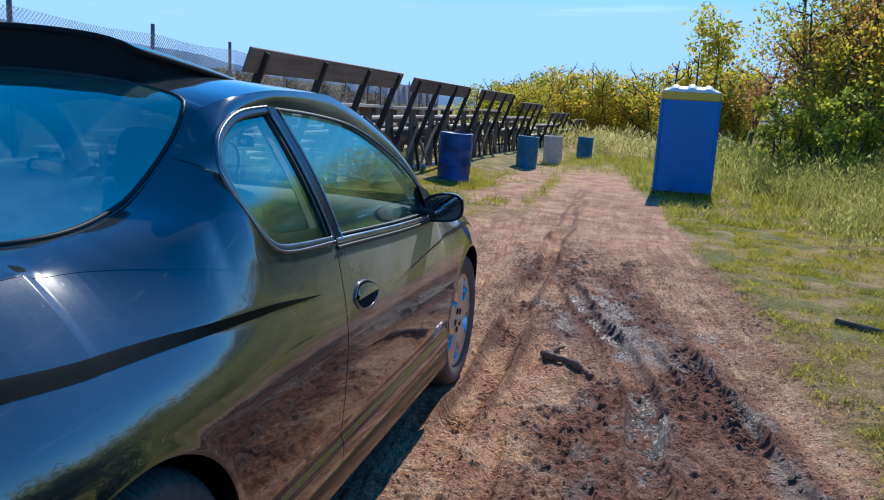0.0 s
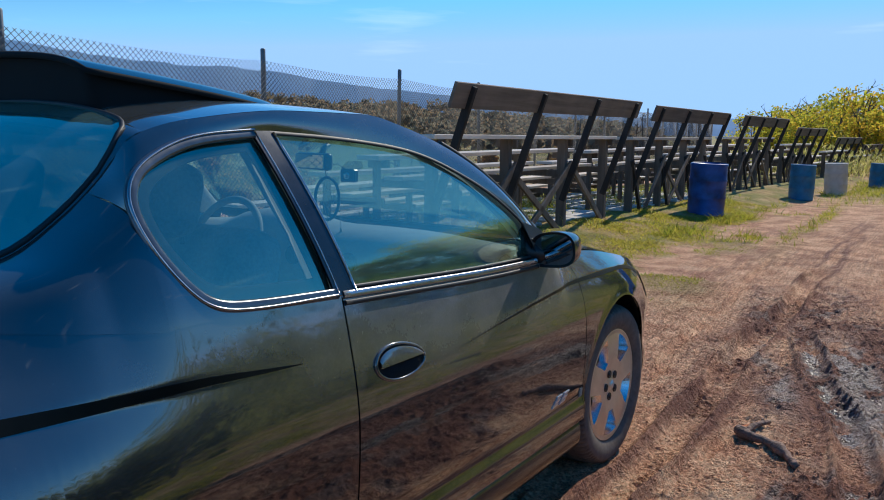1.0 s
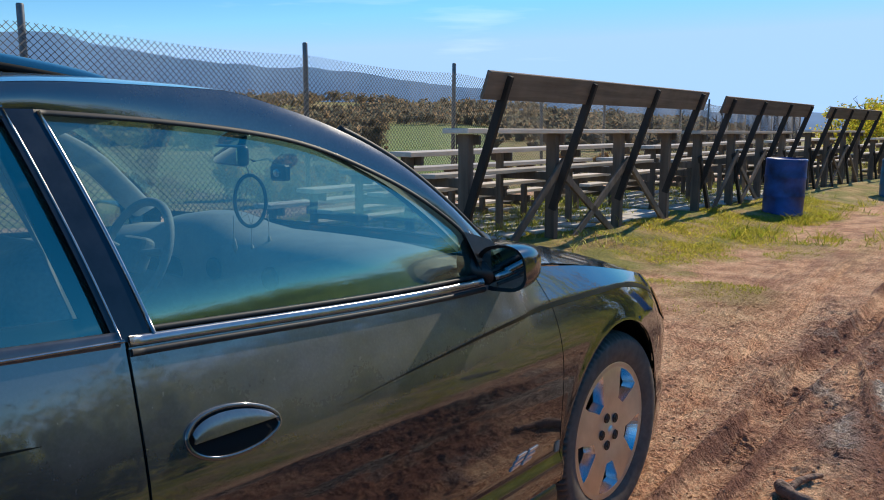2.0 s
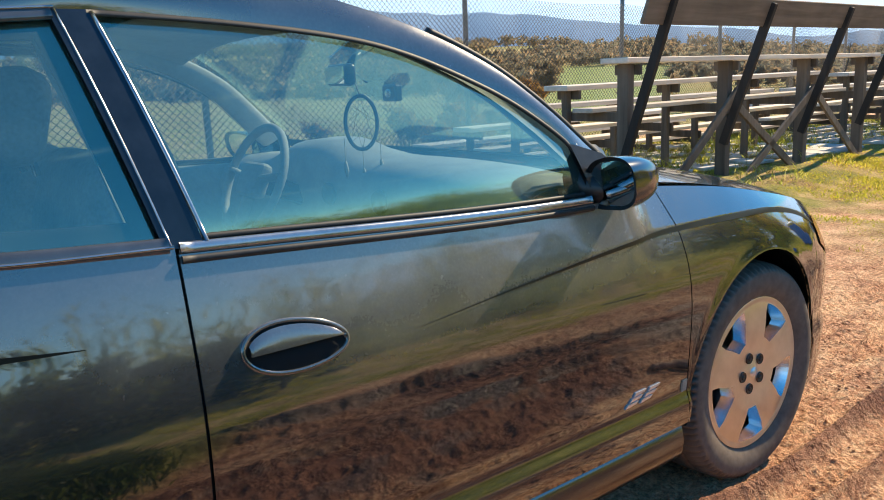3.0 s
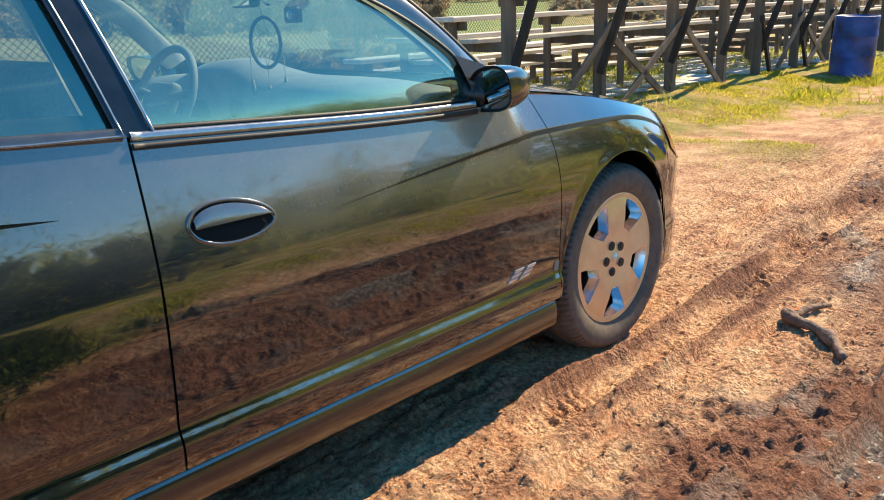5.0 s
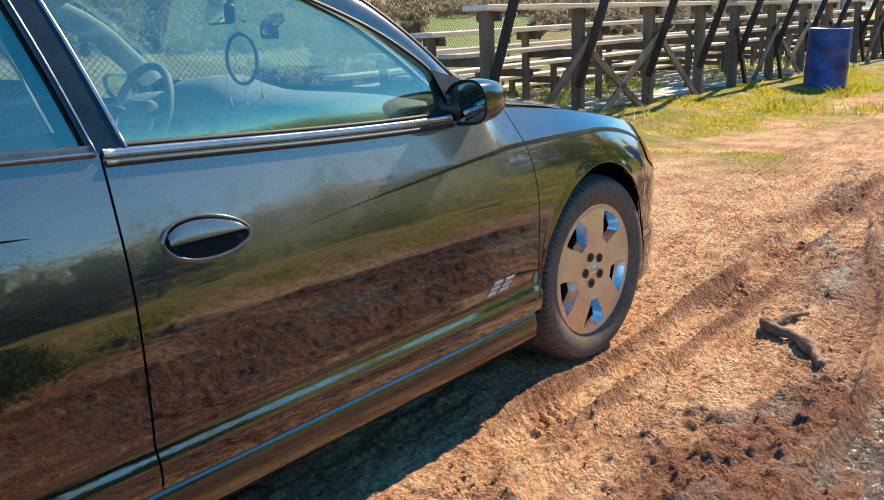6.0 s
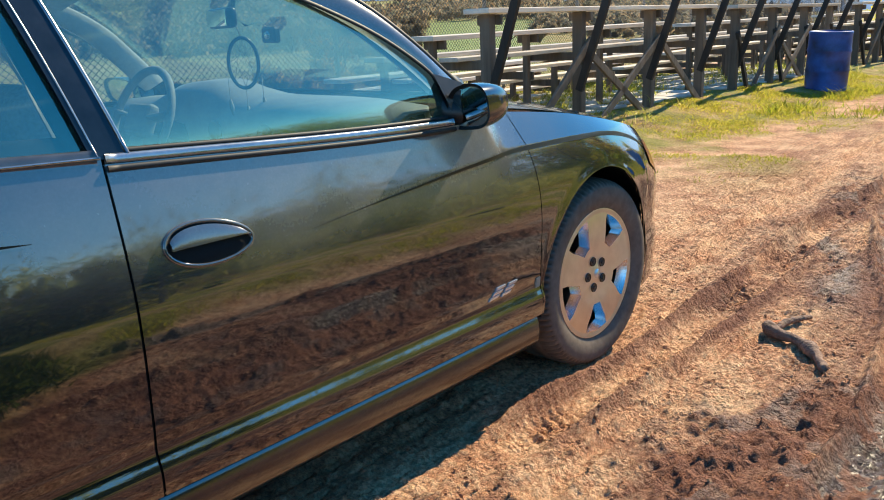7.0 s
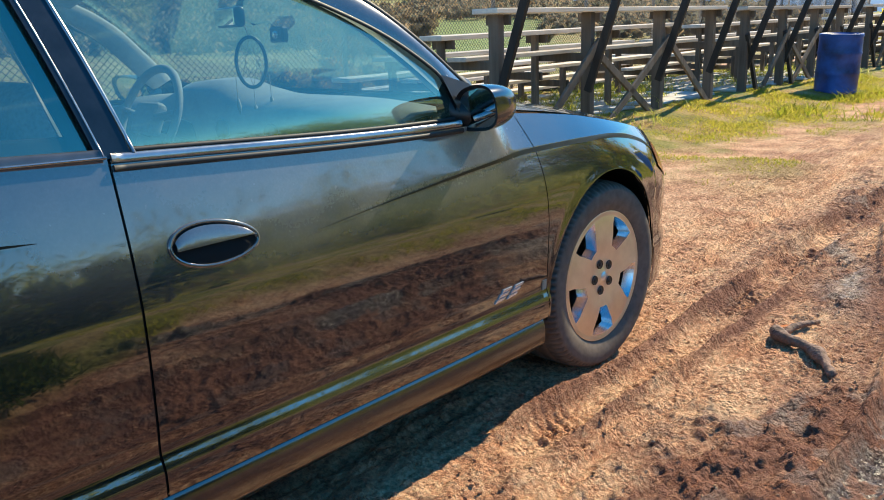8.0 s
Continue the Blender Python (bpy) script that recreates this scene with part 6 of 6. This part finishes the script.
def np_mesh(name, co, faces, mat, parent=None, smooth=False):
    """A mesh from arrays: vertices (n, 3) and faces (m, 3 or 4)."""
    me = bpy.data.meshes.new(name)
    k = faces.shape[1]
    me.vertices.add(len(co))
    me.vertices.foreach_set("co", np.ascontiguousarray(co, np.float32).ravel())
    me.loops.add(faces.size)
    me.loops.foreach_set("vertex_index", np.ascontiguousarray(faces, np.int32).ravel())
    me.polygons.add(len(faces))
    me.polygons.foreach_set("loop_start", np.arange(0, faces.size, k, dtype=np.int32))
    me.update(calc_edges=True)
    me.materials.append(mat)
    ob = new(name, me)
    if parent:
        ob.parent = parent
    return ob


def blades(base, height, width, lean):
    """Bent three-point blades of grass: arrays of vertices and triangles."""
    n = len(base)
    az, az2 = rng.uniform(0, 2 * np.pi, n), rng.uniform(0, 2 * np.pi, n)
    side = np.stack([np.cos(az), np.sin(az), np.zeros(n)], 1) * (width / 2)[:, None]
    bend = np.stack([np.cos(az2), np.sin(az2), np.zeros(n)], 1) * (lean * height)[:, None]
    up = np.stack([np.zeros(n), np.zeros(n), height], 1)
    mid = base + bend * 0.35 + up * 0.6
    v = np.stack([base - side, base + side, mid + side * 0.7, base + bend + up, mid - side * 0.7], 1).reshape(-1, 3)
    i = np.arange(n)[:, None] * 5
    f = np.concatenate([i + np.array([0, 1, 2]), i + np.array([0, 2, 4]), i + np.array([4, 2, 3])])
    return v, f


def scatter(n, x0, x1, y0, y1, keep):
    x, y = rng.uniform(x0, x1, n), rng.uniform(y0, y1, n)
    z, grass, mud, wet, field = ground_fields(x, y)
    ok = rng.uniform(0, 1, n) < keep(x, y, grass)
    return np.stack([x[ok], y[ok], z[ok] - 0.004], 1)


def patches(x, y, s, seed):
    return np.clip(0.5 + 1.6 * fbm(x * s, y * s, seed, 3), 0.03, 1)


# short verge grass, near and far
for name, n, area, hs, wd in (("verge_grass", 190000, (0.6, 4.6, -1.0, 9.0), (0.010, 0.042), 0.006),
                              ("verge_grass", 130000, (-4.2, -1.0, 2.5, 15.0), (0.010, 0.032), 0.009),
                              ("verge_grass", 90000, (-2.6, 5.5, 8.0, 30.0), (0.04, 0.13), 0.013),
                              ("verge_grass", 26000, (-7.5, -4.0, 2.5, 16.0), (0.04, 0.12), 0.010)):
    left_side = area[1] < 0
    b = scatter(n, *area, lambda x, y, g: np.clip(g * 1.2 - 0.15, 0, 1) * (patches(x, y, 1.2, 7) ** 0.6 if left_side else patches(x, y, 5.0, 7) ** 1.3))
    h = rng.uniform(*hs, len(b)) * (0.5 + 1.1 * patches(b[:, 0], b[:, 1], 1.2 if left_side else 5.0, 7))
    v, f = blades(b, h, np.full(len(b), wd), rng.uniform(0.6, 2.0, len(b)))
    tagged(np_mesh(name, v, f, GRASS), "short yellow-green verge grass with dry patches", "grass", kind="stuff")

# tall weeds on the right-hand bank and under the seats
def weeds(name, base, lo, hi, leaf, label, mat=WEED):
    n = len(base)
    h = rng.uniform(lo, hi, n) * (0.55 + 0.7 * patches(base[:, 0], base[:, 1], 0.7, 27))
    v, f = blades(base, h, np.full(n, leaf * 0.22), rng.uniform(0.05, 0.35, n))
    vs, fs, off = [v], [f], len(v)
    for k in range(8):
        t = rng.uniform(0.15, 1.0, n)
        b = base + np.stack([rng.normal(0, 0.03, n), rng.normal(0, 0.03, n), h * t], 1)
        v, f = blades(b, rng.uniform(0.5, 1.2, n) * leaf * 2.2, rng.uniform(0.5, 1.1, n) * leaf * 0.6, rng.uniform(0.6, 1.8, n))
        vs.append(v)
        fs.append(f + off)
        off += len(v)
    return tagged(np_mesh(name, np.concatenate(vs), np.concatenate(fs), mat), label, "weeds", kind="stuff")


def bank(x, y, g):
    edge = 3.1 - 0.03 * y + 0.8 * fbm(x * 0.4, y * 0.4, 33)
    return smooth01((x - edge) / 1.2) * patches(x, y, 0.7, 37)


weeds("tall_weeds", scatter(26000, 2.4, 9.0, -4.0, 13.0, bank), 0.25, 0.80, 0.030, "pale green and straw-coloured tall weeds on the bank")
weeds("tall_weeds", scatter(15000, 1.8, 11.0, 12.0, 34.0, lambda x, y, g: smooth01((x - 2.2) / 1.0) * patches(x, y, 0.5, 39)), 0.3, 0.95, 0.05, "dry tall weeds in front of the trees")
weeds("tall_weeds", scatter(5000, 2.6, 12.0, -22.0, -3.0, bank), 0.3, 0.9, 0.06, "straw-coloured weeds beside the track")
weeds("tall_weeds", scatter(6000, 6.2, 11.0, -10.0, 11.0, lambda x, y, g: patches(x, y, 0.5, 53) ** 0.5), 0.9, 1.7, 0.07, "tall straw-coloured weeds along the top of the bank")
weeds("low_weeds", scatter(1600, -5.8, -2.9, 3.5, 16.0, lambda x, y, g: np.clip(patches(x, y, 1.1, 43) - 0.35, 0, 1)), 0.06, 0.18, 0.026, "low green weeds under the seats")
# out of view: dark weeds added for the car's side to reflect
weeds("low_weeds", scatter(22000, 0.60, 3.4, -6.5, -1.35, lambda x, y, g: np.clip(g * 1.5 - 0.2, 0, 1) * patches(x, y, 1.6, 49) ** 0.4
      * smooth01((-1.3 - y + 0.5 * fbm(x * 1.5, y * 1.5, 151)) / 0.3) * smooth01((y + 6.5) / 1.2) * smooth01((3.4 - x) / 0.6)), 0.06, 0.20, 0.026, "dark green low weeds beside the near end of the track", LEAF_SHADED)
weeds("far_weeds", scatter(7000, -9.0, 4.0, 28.0, 46.0, lambda x, y, g: smooth01((y - 30 + 0.8 * np.abs(x + 2)) / 4) * patches(x, y, 0.3, 45)), 0.4, 1.1, 0.08, "grey-green weeds at the track's end")
weeds("field_weeds", scatter(2200, -60.0, -34.0, -6.0, 60.0, lambda x, y, g: np.clip(patches(x, y, 0.25, 47) - 0.3, 0, 1)), 0.3, 0.9, 0.09, "dry brush beyond the fence")


def leaf_cloud(centres, radii, per, size, squash=0.8):
    """Small folded leaves gathered in clumps."""
    n = len(centres) * per
    c = np.repeat(centres, per, 0)
    d = rng.normal(0, 1, (n, 3))
    d /= np.linalg.norm(d, axis=1)[:, None]
    p = c + d * (np.repeat(radii, per) * rng.uniform(0.15, 1.0, n) ** 0.5)[:, None] * np.array([1, 1, squash])
    a = rng.normal(0, 1, (n, 3))
    a /= np.linalg.norm(a, axis=1)[:, None]
    b = np.cross(a, rng.normal(0, 1, (n, 3)))
    b /= np.linalg.norm(b, axis=1)[:, None]
    s = size * rng.uniform(0.55, 1.25, n)[:, None]
    v = np.stack([p - a * s, p + b * s * 0.55, p + a * s, p - b * s * 0.55], 1).reshape(-1, 3)
    f = np.arange(n)[:, None] * 4 + np.arange(4)
    return v, f


def make_tree(name, h, spread, mat, label, group, seed, leaf=0.09, clumps=60, per=45, bare=0.0, stems=1, low=0.25):
    """Tapered stems with forking limbs and a ragged crown of separate leaves."""
    r = random.Random(seed)
    ob = thing(name, (0, 0, 0), label, name, group)
    vs, fs, tips = [], [], []

    def limb(p, d, length, rad, depth):
        pts, q = [p], p.copy()
        steps = 5
        for k in range(steps):
            d = (d + Vector((r.uniform(-0.22, 0.22), r.uniform(-0.22, 0.22), r.uniform(-0.05, 0.16)))).normalized()
            q = q + d * (length / steps)
            pts.append(q.copy())
        v, f = tube(pts, rad, 6 if depth < 2 else 4, False, [1 - 0.8 * k / steps for k in range(steps + 1)])
        fs.extend(tuple(i + len(vs) for i in g) for g in f)
        vs.extend(v)
        if depth >= 2:
            tips.extend(pts[2:])
            return
        for k in range(7 if depth == 0 else 4):
            t = r.uniform(low if depth == 0 else 0.3, 1.0)
            i = min(int(t * steps), steps - 1)
            at = pts[i].lerp(pts[i + 1], t * steps - i)
            a = r.uniform(0, 2 * math.pi)
            out = Vector((math.cos(a), math.sin(a), r.uniform(0.15, 0.9))).normalized()
            limb(at, out, (spread * r.uniform(0.6, 1.1) if depth == 0 else length * r.uniform(0.4, 0.6)) * (1.1 - 0.45 * t), rad * 0.42, depth + 1)
        tips.append(pts[-1])

    for k in range(stems):
        a = 2 * math.pi * k / max(stems, 1) + r.uniform(-0.5, 0.5)
        o = 0.0 if stems == 1 else 0.25
        limb(Vector((o * math.cos(a), o * math.sin(a), -0.15)), Vector((0.25 * (stems > 1) * math.cos(a), 0.25 * (stems > 1) * math.sin(a), 1)).normalized(),
             h * r.uniform(0.8, 1.0), 0.018 * h + 0.01, 0)
    mesh_ob("trunk", vs, fs, BARK, ob)
    keep = [t for t in tips if t.z > low * h * 0.6]
    if mat and keep:
        c = np.array([keep[r.randrange(len(keep))] for _ in range(clumps)], float)
        ok = c[:, 2] < h * (1 - bare)
        c = c[ok] if ok.any() else c
        c = c + rng.normal(0, 0.06 * h, c.shape)
        v, f = leaf_cloud(c, rng.uniform(0.07, 0.17, len(c)) * h, per, leaf)
        np_mesh("crown", v, f, mat, ob)
    return ob


def plant(template, spots, seed):
    r = random.Random(seed)
    first = True
    for x, y, s in spots:
        m = pose(x, y, float(base_height(x, y)) - 0.05, 0, 0, r.uniform(0, 360)) @ Matrix.Scale(1, 4)
        if first:
            template.matrix_basis = m
            template.scale = (s, s, s)
            first = False
        else:
            c = copy_thing(template, m)
            c.scale = (s, s, s * r.uniform(0.9, 1.1))


green_tree = make_tree("tree", 5.2, 1.7, LEAF_GREEN, "broadleaf tree, green turning yellow, beside the track", "trees beside the track", 1, 0.075, 85, 42, 0.0, 2, 0.12)
yellow_tree = make_tree("tree", 4.8, 1.5, LEAF_YELLOW, "young tree with yellow and orange autumn leaves", "trees beside the track", 2, 0.075, 85, 42, 0.0, 2, 0.12)
sparse_tree = make_tree("tree", 5.8, 1.4, LEAF_RUST, "half-bare tree with a few rusty leaves", "trees beside the track", 3, 0.07, 50, 30, 0.0, 1, 0.3)
plant(green_tree, [(6.0, 22.0, 0.95), (7.4, 15.5, 1.05), (8.4, 18.0, 1.25), (6.6, 25.0, 1.2), (9.2, 13.5, 1.1), (11.0, 20.0, 1.3), (6.0, 27.5, 0.9), (7.0, 23.5, 1.4), (9.4, 10.6, 0.8)], 5)
plant(yellow_tree, [(5.2, 19.5, 0.72), (7.6, 13.2, 0.85), (7.4, 21.5, 1.25), (8.9, 15.6, 0.95), (5.6, 25.0, 0.95), (10.2, 11.0, 0.8), (6.1, 17.5, 0.8), (9.4, 14.6, 1.1)], 6)
plant(sparse_tree, [(5.0, 22.5, 0.85), (6.1, 20.5, 1.05), (6.8, 19.5, 1.15), (8.2, 24.0, 1.2), (4.2, 29.0, 0.95), (5.8, 21.4, 1.2), (5.3, 24.2, 1.15)], 7)

olive_shrub = make_tree("shrub", 3.0, 1.3, LEAF_GREEN, "olive green shrub growing on the grassy bank", "shrubs on the bank", 8, 0.10, 60, 40, 0.0, 4, 0.05)
yellow_shrub = make_tree("shrub", 4.0, 1.5, LEAF_YELLOW, "yellow-green thicket shrub with bare twigs on top", "thicket at the track's end", 9, 0.085, 90, 50, 0.22, 4, 0.05)
rust_shrub = make_tree("shrub", 3.2, 1.5, LEAF_RUST, "rust-brown shrub beyond the fence", "shrubs beyond the fence", 10, 0.15, 70, 40, 0.08, 4, 0.05)
plant(olive_shrub, [(4.9, 15.6, 0.62), (6.0, 12.6, 0.6), (3.9, 18.0, 0.7), (46.0, -30.0, 0.9), (52.0, -8.0, 0.8), (48.0, 14.0, 0.9), (60.0, -50.0, 1.0), (55.0, 30.0, 1.0)], 11)
r = random.Random(77)
plant(yellow_shrub, [(x + r.uniform(-0.8, 0.8), 46 + 0.25 * abs(x) + r.uniform(-3, 4) + (6 if k % 2 else 0), r.uniform(0.95, 1.35)) for k, x in enumerate(np.linspace(-11, 6.5, 30))], 12)
spots = [(r.uniform(-46, -30), r.uniform(24, 40), r.uniform(0.55, 1.0)) for _ in range(9)]
for k in range(20):
    az, dist = radians(r.uniform(-51, -45)), r.uniform(110, 175)
    spots.append((1.2 + dist * math.sin(az), -2.2 + dist * math.cos(az), r.uniform(0.9, 1.5)))
for k in range(8):
    az, dist = radians(r.uniform(-36, -24)), r.uniform(90, 120)
    spots.append((1.2 + dist * math.sin(az), -2.2 + dist * math.cos(az), r.uniform(0.5, 0.8)))
plant(rust_shrub, spots, 13)
far_bush = make_tree("shrub", 4.5, 1.8, FARWOOD, "grey-brown bush far beyond the fence", "bushes beyond the fence", 14, 0.20, 70, 40, 0.0, 3, 0.05)
spots = []
for k in range(15):
    az, dist = radians(r.uniform(-58, -44)), r.uniform(190, 260)
    spots.append((1.2 + dist * math.sin(az), -2.2 + dist * math.cos(az), r.uniform(1.3, 2.2)))
plant(far_bush, spots, 15)
bare = make_tree("tree", 3.6, 0.6, None, "thin bare sapling beside the fence", "bare saplings", 16, 0.05, 10, 5, 0, 2, 0.25)
plant(bare, [(-9.5, 19.0, 0.7), (-10.5, 29.0, 0.8), (-12.0, 14.5, 0.6), (2.0, 31.0, 1.3)], 17)
pine = make_tree("tree", 6.0, 1.2, LEAF_GREEN, "dark lone tree with a flat ragged top", "lone trees", 18, 0.12, 30, 45, 0, 1, 0.72)
plant(pine, [(2.9, 38.0, 1.05)], 18)


# far woods beyond the fields: ragged clumps of small crowns on the climbing land
n = 10000
az, dist = rng.uniform(-100, -19, n), 240 + 640 * rng.uniform(0, 1, n) ** 0.8
x, y = 1.2 + dist * np.sin(np.radians(az)), -2.2 + dist * np.cos(np.radians(az))
gz = ground_fields(x, y)[0]
wood = (fbm(x * 0.012, y * 0.012, 131, 3) > -0.12) & ~((az > -44) & (az < -36) & (dist < 520))
x, y, gz, dist = x[wood], y[wood], gz[wood], dist[wood]
c = np.stack([x, y, gz + rng.uniform(0.3, 1.0, len(x)) * (2.5 + dist * 0.006)], 1)
v, f = leaf_cloud(c, dist * rng.uniform(0.004, 0.009, len(x)), 24, 1.9)
tagged(np_mesh("far_woods", v, f, FARWOOD), "brown and grey-green woods far beyond the fields", "woods", kind="stuff")

# dark low bushes on the bank beside the track's near end, unseen but reflected
dark_bush = make_tree("shrub", 1.5, 0.8, LEAF_SHADED, "dark green low bush on the bank beside the track", "dark bushes on the bank", 21, 0.06, 70, 45, 0.0, 4, 0.02)
r = random.Random(31)
plant(dark_bush, [(3.7 + 0.40 * (k % 3) + r.uniform(-0.2, 0.2), 0.1 - 0.34 * k + r.uniform(-0.2, 0.2), r.uniform(0.70, 0.95)) for k in range(34)], 22)
